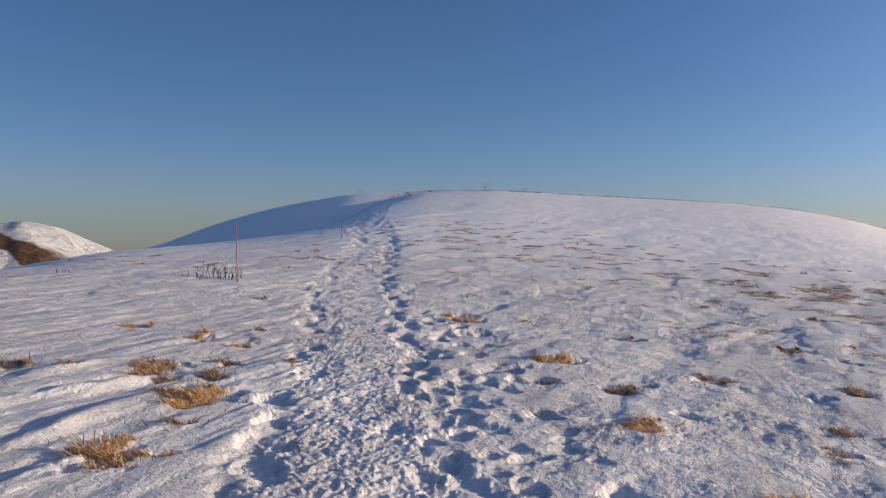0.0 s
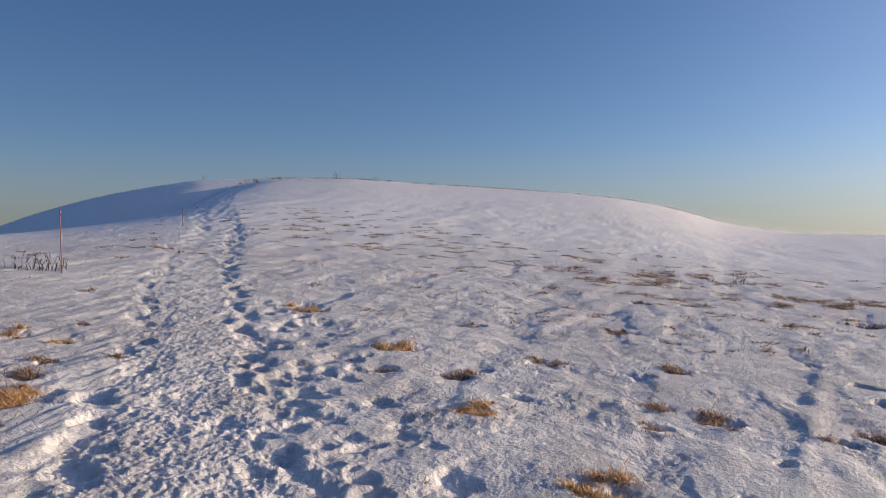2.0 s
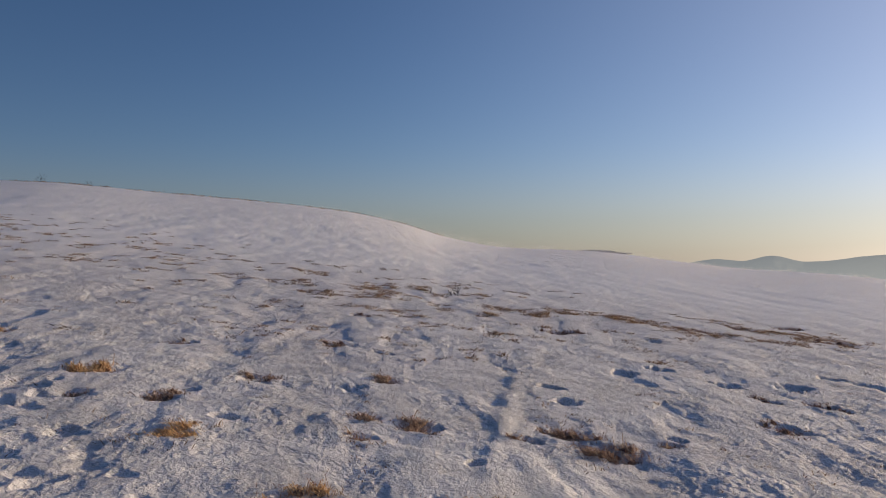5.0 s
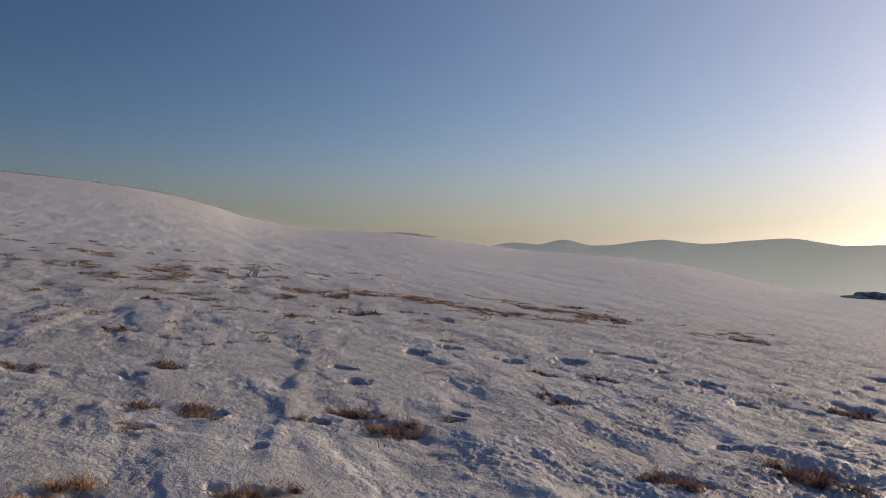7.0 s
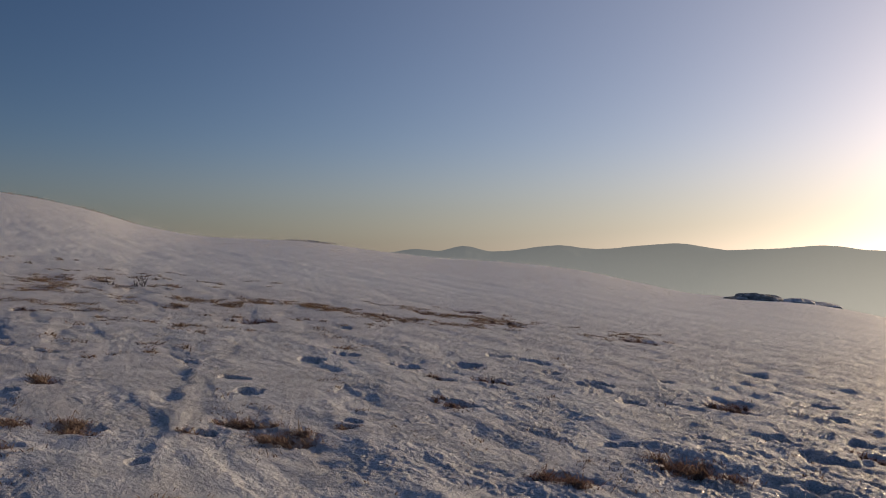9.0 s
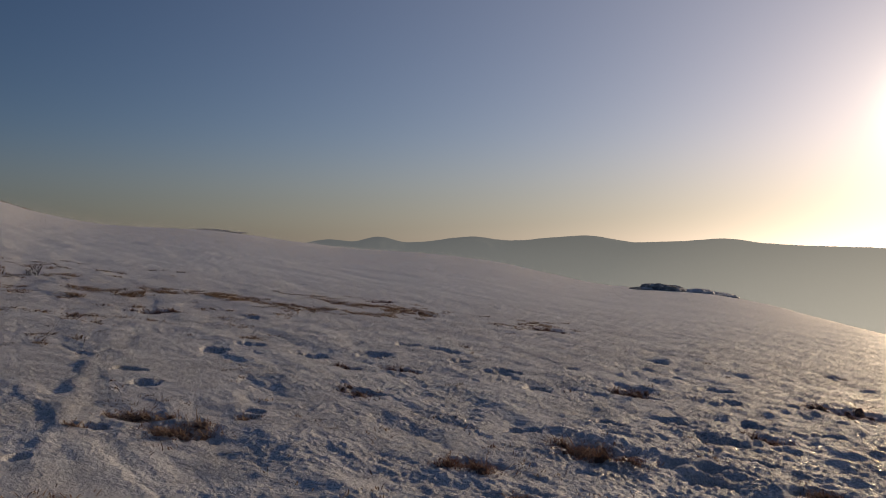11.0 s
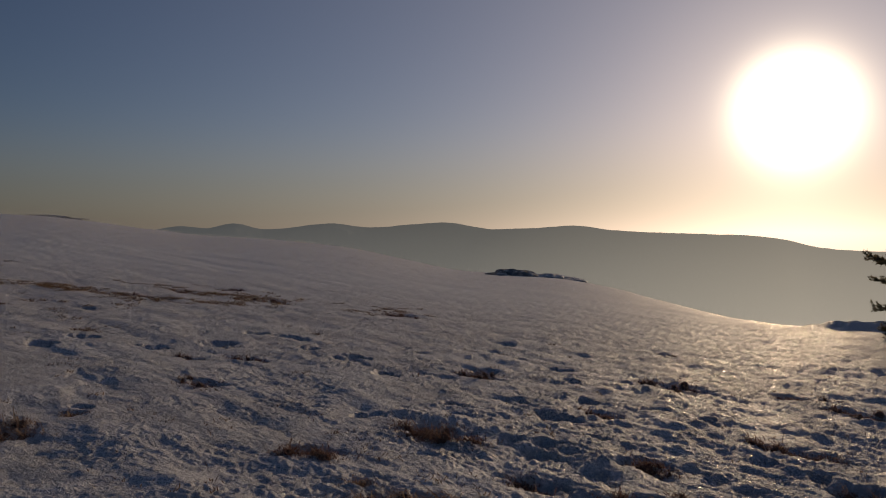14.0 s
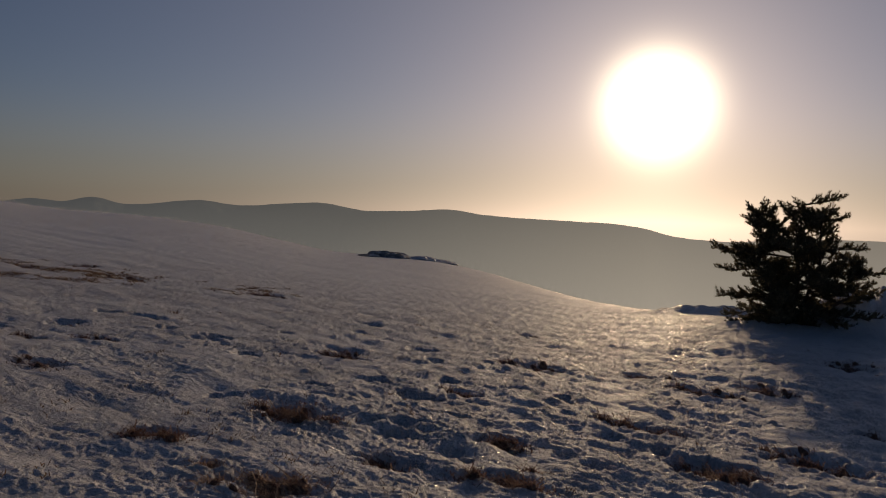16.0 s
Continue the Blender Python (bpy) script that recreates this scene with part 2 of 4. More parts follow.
NEAR_R = [22, 22, 22, 25, 31, 38, 44, 52, 80, 97, 100, 105, 110, 115, 125, 140, 170, 210, 200, 185, 170, 155, 145, 130, 100, 80, 60, 45, 34, 26, 25, 30, 40]
# the summit that shows behind the shoulder
HILL_AZ = [-180, -60, -30, -21.5, -19.2, -17.3, -15.5, -13.5, -11.5, -9.2, -6, -3.5, 0, 3.1, 9, 16, 30, 180]
HILL_EL = [-30, -12, -3, 0.6, 1.34, 2.12, 2.78, 3.4, 3.91, 4.39, 4.88, 4.99, 5.07, 5.05, 4.0, 1.0, -12, -30]


def smooth_max(a, b, k):
    h = np.clip(0.5 + 0.5 * (a - b) / k, 0, 1)
    return b + (a - b) * h + k * h * (1 - h)


def land(x, y):
    """Large form of the ground, z = 0 under the first eye."""
    x, y = np.asarray(x, float), np.asarray(y, float)
    r = np.hypot(x, y)
    az = np.degrees(np.arctan2(x, y))
    slope = SLOPE_X * np.sin(np.radians(az)) + SLOPE_Y * np.cos(np.radians(az))
    e, far = np.tan(np.radians(spline(NEAR_AZ, NEAR_EL, az))), spline(NEAR_AZ, NEAR_R, az)
    start = 11.0
    t = np.clip((r - start) / (far - start), 0, 1)
    span, z0, z1 = far - start, -EYE + slope * start, e * far
    rise = ((2 * t**3 - 3 * t**2 + 1) * z0 + (t**3 - 2 * t**2 + t) * span * slope
            + (3 * t**2 - 2 * t**3) * z1 + (t**3 - t**2) * span * e)
    z = np.where(r < start, -EYE + slope * r, rise)
    over = np.maximum(r - far, 0)
    soft = np.minimum(over, 90)
    z = z + e * over - 0.0021 * soft**2 - 0.378 * (over - soft)
    eh = np.tan(np.radians(spline(HILL_AZ, HILL_EL, az)))
    back = np.clip(r - 100, -70, 90)
    hill = eh * np.minimum(r, 190) - 0.0021 * back**2 - 0.378 * np.maximum(r - 190, 0)
    hill = np.where(r < 35, -60, hill)
    return np.maximum(smooth_max(z, hill, 0.35), -420) + EYE

# ---- noise for the snow's relief ----


TABLE = np.random.RandomState(7).rand(256, 256).astype(np.float32) * 6.28318
TABLE_COS, TABLE_SIN = np.cos(TABLE).ravel(), np.sin(TABLE).ravel()


def grain2(x, y, seed=0):
    """Smooth gradient noise, about -1 to 1."""
    x, y = np.asarray(x, np.float32), np.asarray(y, np.float32)
    x0, y0 = np.floor(x), np.floor(y)
    fx, fy = x - x0, y - y0
    i, j = x0.astype(np.int32) + seed * 37, y0.astype(np.int32) + seed * 91
    u, v = fx * fx * fx * (fx * (fx * 6 - 15) + 10), fy * fy * fy * (fy * (fy * 6 - 15) + 10)

    def corner(a, b):
        k = (((i + a) & 255) << 8) | ((j + b) & 255)
        return TABLE_COS[k] * (fx - a) + TABLE_SIN[k] * (fy - b)

    top = corner(0, 0)
    top += (corner(1, 0) - top) * u
    low = corner(0, 1)
    low += (corner(1, 1) - low) * u
    return (top + (low - top) * v) * 1.5


def smooth(a, b, x):
    t = np.clip((x - a) / (b - a), 0, 1)
    return t * t * (3 - 2 * t)


# footprints and hollows: x, y, width
TUFTS_LEFT = [("g", -3.34, 8.56, 0.30), ("m", -2.55, 8.14, 0.40), ("g", -2.04, 7.93, 0.21), ("b", -2.03, 8.74, 0.13), ("m", -2.46, 6.64, 0.39), ("b", -1.93, 7.09, 0.17), ("m", -1.84, 5.94, 0.59), ("b", -1.71, 5.25, 0.12), ("m", -1.93, 4.46, 0.45), ("g", -1.64, 4.58, 0.16), ("b", -3.54, 6.49, 0.24), ("b", -3.12, 6.54, 0.21), ("b", -2.25, 6.35, 0.22), ("b", -2.82, 18.74, 0.55), ("b", -2.64, 11.18, 0.21), ("b", -1.38, 7.30, 0.08), ("m", -2.14, 6.30, 0.29), ("g", -1.70, 6.08, 0.28), ("g", -1.84, 5.71, 0.31), ("b", -2.09, 6.01, 0.23), ("b", -1.93, 6.51, 0.30), ("m", -1.90, 4.66, 0.22), ("g", -2.00, 4.41, 0.21), ("b", -2.36, 6.85, 0.32)]
TUFTS_MID = [("g", 1.13, 8.04, 0.47), ("b", 0.92, 7.05, 0.24), ("b", 1.56, 6.92, 0.32), ("g", 1.44, 5.72, 0.39), ("b", 2.28, 9.72, 0.36), ("b", 2.57, 7.59, 0.36), ("b", 4.28, 9.52, 0.45), ("b", 5.94, 12.60, 0.32), ("b", 3.87, 7.28, 0.30), ("b", 2.75, 5.43, 0.22), ("b", 3.03, 5.91, 0.19), ("b", 0.38, 10.36, 0.37)]
TUFTS_MID_B = [("m", 1.83, 4.19, 0.40), ("b", 3.34, 5.60, 0.41), ("b", 2.72, 5.40, 0.18), ("b", 2.30, 9.69, 0.43), ("b", 2.56, 7.59, 0.35), ("b", 2.72, 3.85, 0.39), ("b", 4.04, 5.07, 0.17), ("b", 4.56, 5.19, 0.41), ("b", 4.56, 4.68, 0.53), ("b", 3.83, 7.21, 0.24), ("g", 0.31, 10.51, 0.46), ("b", 5.24, 4.66, 0.16)]
TUFTS_EAST = [("b", 5.26, 4.65, 0.18), ("b", 6.99, 4.90, 0.44), ("b", 8.74, 5.62, 0.38), ("b", 8.11, 5.95, 0.25), ("b", 16.89, 7.40, 0.80), ("b", 9.16, 11.12, 0.62), ("b", 10.12, 3.07, 0.54), ("b", 13.16, 11.66, 0.51), ("b", 15.27, 12.11, 0.65), ("b", 17.25, 12.38, 0.61), ("b", 15.77, 10.21, 0.68)]
TUFTS_EAST_B = [("b", 6.80, 2.23, 0.61), ("b", 5.64, 2.80, 0.40), ("b", 9.05, 1.26, 0.49), ("b", 12.04, 0.71, 0.84), ("b", 7.16, 0.54, 0.46), ("b", 5.99, 1.20, 0.37), ("b", 16.88, 7.50, 0.67), ("b", 16.36, 1.45, 0.36), ("b", 5.17, 2.09, 0.21)]
TUFTS_TREE = [("b", 11.96, -1.57, 0.84), ("b", 12.97, -2.47, 0.77), ("b", 8.80, -0.67, 0.59), ("b", 7.48, -1.18, 0.68), ("b", 8.47, -2.23, 0.88), ("b", 12.63, -0.68, 0.46), ("b", 12.91, -1.18, 0.28), ("b", 5.00, 1.59, 0.60), ("b", 16.14, -4.41, 0.73), ("b", 10.44, -3.27, 0.40), ("b", 15.71, -3.00, 0.35), ("b", 5.64, 2.68, 0.33), ("b", 6.11, 0.34, 0.46)]
PRINTS_EAST = [(8.47, 1.63, 0.51), (8.99, 2.25, 0.44), (8.10, 2.56, 0.38), (9.28, 3.99, 0.37), (9.81, 4.80, 0.48), (10.25, 5.64, 0.36), (10.60, 3.18, 0.49), (11.88, 2.53, 0.40), (12.44, 3.19, 0.30), (10.89, 2.04, 0.32), (11.60, 1.35, 0.34), (6.84, 1.33, 0.47), (6.92, 1.68, 0.21), (8.40, 6.80, 0.49), (5.38, 6.27, 0.36), (5.67, 6.83, 0.27), (5.39, 4.80, 0.24), (9.42, 6.58, 0.50), (10.90, 6.50, 0.55), (14.16, 3.99, 0.43), (9.67, 1.55, 0.36), (8.27, 1.32, 0.25), (9.76, 0.85, 0.29), (9.65, 0.19, 0.28), (7.40, 7.56, 0.46), (11.44, 4.44, 0.27), (6.62, 0.86, 0.30)]
PRINTS_TREE = [(9.22, 3.97, 0.31), (10.15, 5.62, 0.34), (11.92, 2.39, 0.36), (11.78, 1.27, 0.36), (9.97, 0.81, 0.29), (7.06, 1.66, 0.26), (7.17, 1.40, 0.28), (7.85, 1.11, 0.29), (7.30, 0.53, 0.38), (6.44, 0.75, 0.29), (7.12, 0.00, 0.27), (9.71, 0.26, 0.30), (5.98, 1.15, 0.46), (8.11, -0.34, 0.33), (6.90, -0.28, 0.31), (7.89, -0.79, 0.35), (16.30, -1.57, 0.48), (16.27, -0.31, 0.36), (15.93, 1.31, 0.35), (13.34, 0.37, 0.35), (10.26, -2.33, 0.47)]
PRINTS_MID = [(5.65, 6.84, 0.27), (5.35, 6.24, 0.33), (4.07, 5.13, 0.29), (0.91, 7.10, 0.32), (3.35, 7.06, 0.26), (1.85, 7.17, 0.22), (1.89, 6.15, 0.24), (3.27, 4.64, 0.19), (4.64, 8.97, 0.29)]
PRINTS_MID_B = [(7.34, 7.60, 0.38), (8.20, 7.72, 0.41), (8.41, 6.88, 0.47), (9.31, 6.50, 0.50), (10.71, 6.92, 0.46), (10.88, 6.32, 0.46), (10.25, 5.63, 0.36), (10.14, 4.84, 0.49), (9.16, 3.90, 0.40), (3.37, 7.07, 0.26), (10.48, 10.16, 0.32), (7.06, 3.04, 0.34)]
PRINTS_TRAIL = [(0.57, 7.49, 0.52), (0.95, 7.12, 0.21), (0.00, 5.30, 0.31), (0.35, 5.42, 0.28), (0.57, 4.94, 0.26), (-0.04, 4.34, 0.29), (0.79, 5.12, 0.23), (-1.19, 5.11, 0.29), (-1.19, 4.27, 0.30), (-0.30, 6.50, 0.28), (0.29, 6.19, 0.27), (0.49, 5.84, 0.26), (0.29, 4.61, 0.24), (-0.36, 5.38, 0.28), (0.98, 4.93, 0.19), (-0.14, 8.23, 0.30)]
TRAIL_Y = [-12, 0, 4.1, 4.9, 6.2, 8.6, 11.2, 14, 18.6, 24.5, 35, 50, 70, 95]
TRAIL_X = [0.6, -0.3, -0.52, -0.58, -0.66, -0.95, -1.26, -1.58, -1.92, -2.1, -3.3, -4.5, -4.5, -1.0]
TRAIL_W = [0.62, 0.62, 0.60, 0.58, 0.56, 0.55, 0.55, 0.56, 0.56, 0.6, 0.6, 0.6, 0.7, 0.8]
TUFTS = []
for tuft_row in TUFTS_LEFT + TUFTS_MID + TUFTS_MID_B + TUFTS_EAST + TUFTS_EAST_B + TUFTS_TREE:
    if all(math.hypot(tuft_row[1] - other[1], tuft_row[2] - other[2]) > 0.16 for other in TUFTS):
        TUFTS.append(tuft_row)
steps = random.Random(5)
PRINTS = [(x, y, w, 0.45 + 0.5 * steps.random(), steps.uniform(0.7, 1.0), steps.uniform(-0.5, 0.5))
          for group in (PRINTS_EAST, PRINTS_TREE, PRINTS_MID, PRINTS_MID_B, PRINTS_TRAIL) for x, y, w in group]
TREADS = []
for i in range(170):
    y = 2.5 + 32 * steps.random() ** 1.6
    side = steps.choice((-1, 1)) * steps.uniform(0.72, 1.2)
    w = np.interp(y, TRAIL_Y, TRAIL_W)
    TREADS.append((float(np.interp(y, TRAIL_Y, TRAIL_X) + side * w), y, steps.uniform(0.09, 0.18), steps.uniform(0.025, 0.06) * min(1.0, 6.5 / y), steps.uniform(-0.35, 0.2)))
for i in range(70):  # single steps beside the trail
    y = 3.5 + 9 * steps.random() ** 1.3
    TREADS.append((float(np.interp(y, TRAIL_Y, TRAIL_X) + steps.uniform(0.6, 1.6)), y, steps.uniform(0.09, 0.16), steps.uniform(0.02, 0.05), steps.uniform(-0.6, 0.4)))
# drifted banks: x, y, across, along, height, turn
BANKS = [(25.9, -3.5, 2.2, 0.7, 0.27, 5), (22.6, -6.5, 1.3, 1.2, 0.9, 10), (21.4, -5.6, 0.9, 0.7, 0.25, 0), (22.1, -4.4, 1.6, 1.0, 0.15, 0),
         (4.4, 5.9, 2.3, 0.09, 0.022, 37.6), (-2.62, 5.97, 0.7, 0.10, 0.05, 39), (-2.38, 5.1, 0.65, 0.10, 0.045, 16), (-2.05, 4.4, 0.5, 0.10, 0.04, 22), (-3.1, 6.4, 0.7, 0.10, 0.04, 34)]

# smooth wind-packed plates: x, y, half length, half width, turn
PLATES = [(6.0, 6.5, 1.5, 0.65, 40), (5.05, 7.7, 1.2, 0.5, 32)]

# every print and hollow: x, y, size, depth, flatness, turn, steepness
STAMPS = np.array([(px, py, w * 0.42, min(0.025 + 0.11 * w, 0.075) * (0.45 if px < 1.2 else 1) * (0.7 if px < -0.9 else 1), flat, turn, 0.8 - 0.2 * (px < 1.2)) for px, py, w, dep, flat, turn in PRINTS]
                  + [(px, py, w, dep, 0.7, turn + 1.57, 0.5) for px, py, w, dep, turn in TREADS]
                  + [(px, py, w * 0.5, 0.035 + 0.04 * (px > 5.5), 0.75, 0.0, 0.6) for kind, px, py, w in TUFTS])


def relief(x, y):
    """Drifts, crust, the trampled trail and the footprints, in metres."""
    r = np.hypot(x, y)
    a = radians(WIND)
    u, v = x * math.sin(a) + y * math.cos(a), -x * math.cos(a) + y * math.sin(a)
    wob = grain2(u / 3.1, v / 3.1, 3) * 0.5
    near, mid = smooth(26, 10, r) * smooth(0.0, 0.9, r), smooth(110, 25, r)
    az = np.degrees(np.arctan2(x, y))
    east = smooth(35, 75, az)
    drift = 0.035 * grain2(u / 3.4, v / 1.1 + wob, 11) + 0.028 * np.abs(grain2(u / 1.7, v / 0.42 + wob, 12)) * smooth(-0.3, 0.5, grain2(x / 4.3, y / 4.3, 13))
    drift = drift + 0.010 * grain2(u / 0.9, v / 0.3 + wob, 20) * near
    u2, v2 = 0.36 * x + 0.93 * y, -0.93 * x + 0.36 * y
    west = smooth(6, -10, az) * smooth(45, 20, r)
    drift = drift * (1 - 0.55 * west) + west * (0.014 * np.abs(grain2(u2 / 2.6, v2 / 0.55 + wob, 34)) + 0.012 * grain2(u2 / 1.2, v2 / 0.17 + wob, 35) + 0.007 * grain2(u2 / 0.6, v2 / 0.08 + wob, 39) + 0.010 * grain2(u2 / 3.5, v2 / 1.0 + wob, 38))
    far = 0.05 * grain2(u / 16, v / 5 + wob, 14) + 0.022 * grain2(u / 5, v / 1.6 + wob, 15)
    swell = 0.020 * grain2(u / 1.5, v / 0.65 + wob, 16) + 0.021 * grain2(x / 0.5, y / 0.46, 17) * smooth(-0.4, 0.4, grain2(x / 1.6, y / 1.3, 48)) + 0.010 * grain2(x / 0.24, y / 0.22, 49)
    patchy = 0.35 + 0.65 * smooth(-0.3, 0.35, grain2(x / 0.9, y / 0.9, 28) + 0.3 * east)
    lumps = 0.013 * grain2(x / 0.36, y / 0.30, 29) + 0.010 * np.abs(grain2(x / 0.15, y / 0.13, 30))
    crumb = np.abs(grain2(x / 0.075, y / 0.06, 26))
    fine = 0.006 * grain2(u / 0.17, v / 0.08, 18) + 0.010 * crumb + 0.003 * grain2(x / 0.032, y / 0.03, 43)
    calm = 1 - 0.6 * smooth(2, -12, az)
    h = drift * (1 - 0.4 * east * smooth(40, 20, r)) * mid + far * smooth(12, 40, r) * smooth(400, 150, r) + swell * (1 - 0.5 * west) * smooth(40, 14, r) + patchy * near * calm * (fine * (1 + 1.2 * east) + 1.3 * lumps * east * smooth(24, 9, r)) + 0.010 * east * grain2(u / 0.9, v / 0.34, 33) * smooth(34, 14, r) + east * smooth(44, 18, r) * (1 + 1.1 * smooth(70, 86, az)) * (0.009 * grain2(x / 0.55, y / 0.5, 36) + 0.010 * grain2(x / 0.22, y / 0.2, 37))
    h = h + 0.032 * np.abs(grain2(u / 1.5, v / 0.5 + wob, 50)) * smooth(55, 78, az) * smooth(26, 9, r) * smooth(1.5, 3.5, r)
    # smooth wind-packed plates with crisp edges
    rim = grain2(u / 1.9, v / 0.8 + 0.4 * wob, 61) + 0.12 * grain2(x / 0.2, y / 0.2, 62)
    plate = smooth(0.12, 0.32, rim) * smooth(30, 12, r) * smooth(95, 75, az)
    h = h * (1 - 0.45 * plate) + 0.014 * plate
    for bx, by, long, wide, turn in PLATES:
        c, s = math.cos(radians(turn)), math.sin(radians(turn))
        d = np.hypot(((x - bx) * s + (y - by) * c) / long, ((x - bx) * c - (y - by) * s) / wide) + 0.25 * grain2(x / 0.3, y / 0.3, 64)
        flat = smooth(1.05, 0.9, d)
        h = h * (1 - 0.8 * flat) + 0.012 * flat
    # the trail
    xc, w = np.interp(y, TRAIL_Y, TRAIL_X), np.interp(y, TRAIL_Y, TRAIL_W)
    off = np.abs(x - xc) / w + 0.5 * grain2(x / 0.5, y / 0.8, 21) + 0.2 * grain2(x / 0.15, y / 0.2, 25)
    inside = smooth(1.3, 0.65, off) * smooth(-12, -8, y) * smooth(75, 40, y)
    dig = smooth(-0.25, 0.4, grain2(x / 0.3, y / 0.55, 24))
    trough = np.exp(-((off - 1.05) / 0.33) ** 2) * smooth(-12, -8, y) * smooth(60, 30, y) * dig
    clod = (0.009 * grain2(x / 0.2, y / 0.22, 22) + 0.016 * np.abs(grain2(x / 0.12, y / 0.13, 23)) + 0.014 * np.abs(grain2(x / 0.06, y / 0.065, 27))
            + 0.006 * grain2(x / 0.03, y / 0.032, 44) + 0.012 * grain2(x / 0.45, y / 0.6, 45))
    tread = 0.028 * grain2(x / 0.26, y / 0.5, 46) + 0.018 * grain2(x / 0.5, y / 1.6, 47)
    beaten = smooth(1.3, 0.65, off) * smooth(10, 22, y) * smooth(104, 92, y)
    h = h * (1 - 0.6 * inside) + inside * (clod * smooth(26, 5, r) * smooth(0.0, 0.9, r) - 0.012) - np.where(x < xc, 0.020, 0.036) * trough + beaten * (tread - 0.012)
    for bx, by, across, along, high, turn in BANKS:
        c, s = math.cos(radians(turn)), math.sin(radians(turn))
        dx, dy = x - bx, y - by
        p, q = (-dx * s - dy * c) / across, (dx * c - dy * s) / along
        h = h + high * np.exp(-(np.abs(p) ** 2.6 + q * q)) * (1 + 0.5 * grain2(x / 0.8, y / 0.8, 31) + 0.25 * grain2(x / 0.3, y / 0.3, 32))
    # only the prints that this stretch of ground can reach
    close = (STAMPS[:, 0] + 2 * STAMPS[:, 2] > x.min()) & (STAMPS[:, 0] - 2 * STAMPS[:, 2] < x.max()) & (STAMPS[:, 1] + 2 * STAMPS[:, 2] > y.min()) & (STAMPS[:, 1] - 2 * STAMPS[:, 2] < y.max())
    pit = np.zeros_like(h)
    for px, py, size, depth, flat, turn, steep in STAMPS[close]:
        sel = np.nonzero((np.abs(x - px) < 2 * size) & (np.abs(y - py) < 2 * size))[0] if x.ndim else None
        if len(sel) == 0:
            continue
        dx, dy = x[sel] - px, y[sel] - py
        # the long side lies across the line of sight, roughly
        b = math.atan2(px, py) + turn
        p, q = dx * math.cos(b) - dy * math.sin(b), dx * math.sin(b) + dy * math.cos(b)
        d = np.sqrt((p / size) ** 2 + (q / (size * flat)) ** 2) + 0.65 * grain2(x[sel] / 0.15, y[sel] / 0.14, 41) + 0.22 * grain2(x[sel] / 0.06, y[sel] / 0.055, 42)
        pit[sel] = np.minimum(pit[sel], -depth * smooth(0.9 + 0.25 / steep, 0.9 - 0.25 / steep, d))
    return h + pit


def ground_z(x, y):
    x, y = np.atleast_1d(np.asarray(x, float)), np.atleast_1d(np.asarray(y, float))
    return land(x, y) + relief(x, y)


def build_ground():
    fine = np.arange(-32.0, 109.0, 0.112)
    az = np.radians(np.concatenate([fine, np.arange(109.8, 327.5, 0.8)]))
    rs = list(np.arange(0.2, 3.01, 0.05))
    while rs[-1] < 4700:
        r = rs[-1]
        rs.append(r + min(max(0.012, r * r * 0.00054), 0.03 * r))
    rs = np.array(rs)
    A, R = np.meshgrid(az, rs)
    x, y = (R * np.sin(A)).ravel(), (R * np.cos(A)).ravel()
    z = land(x, y) + relief(x, y)
    n, m = len(rs), len(az)
    co = np.vstack([np.column_stack([x, y, z]), [[0, 0, 0]]])
    i, j = np.meshgrid(np.arange(n - 1), np.arange(m), indexing="ij")
    k = (j + 1) % m
    quads = np.stack([i * m + j, (i + 1) * m + j, (i + 1) * m + k, i * m + k], -1).reshape(-1, 4)
    mesh = bpy.data.meshes.new("ground")
    tri = np.array([[n * m, b, (b + 1) % m] for b in range(m)])
    loops = np.concatenate([quads.ravel(), tri.ravel()])
    starts = np.concatenate([np.arange(len(quads)) * 4, len(quads) * 4 + np.arange(len(tri)) * 3])
    mesh.vertices.add(len(co))
    mesh.vertices.foreach_set("co", co.ravel())
    mesh.loops.add(len(loops))
    mesh.loops.foreach_set("vertex_index", loops.astype(np.int32))
    mesh.polygons.add(len(starts))
    mesh.polygons.foreach_set("loop_start", starts.astype(np.int32))
    mesh.update(calc_edges=True)
    mesh.validate()
    mesh.flip_normals() if mesh.polygons[0].normal.z < 0 else None
    mesh.polygons.foreach_set("use_smooth", np.ones(len(mesh.polygons), bool))
    mesh.materials.append(snow.m)
    return tagged(new("ground", mesh), "wind-packed snow slope with footprints and a trampled trail", "snow", kind="structure")


ground = build_ground()


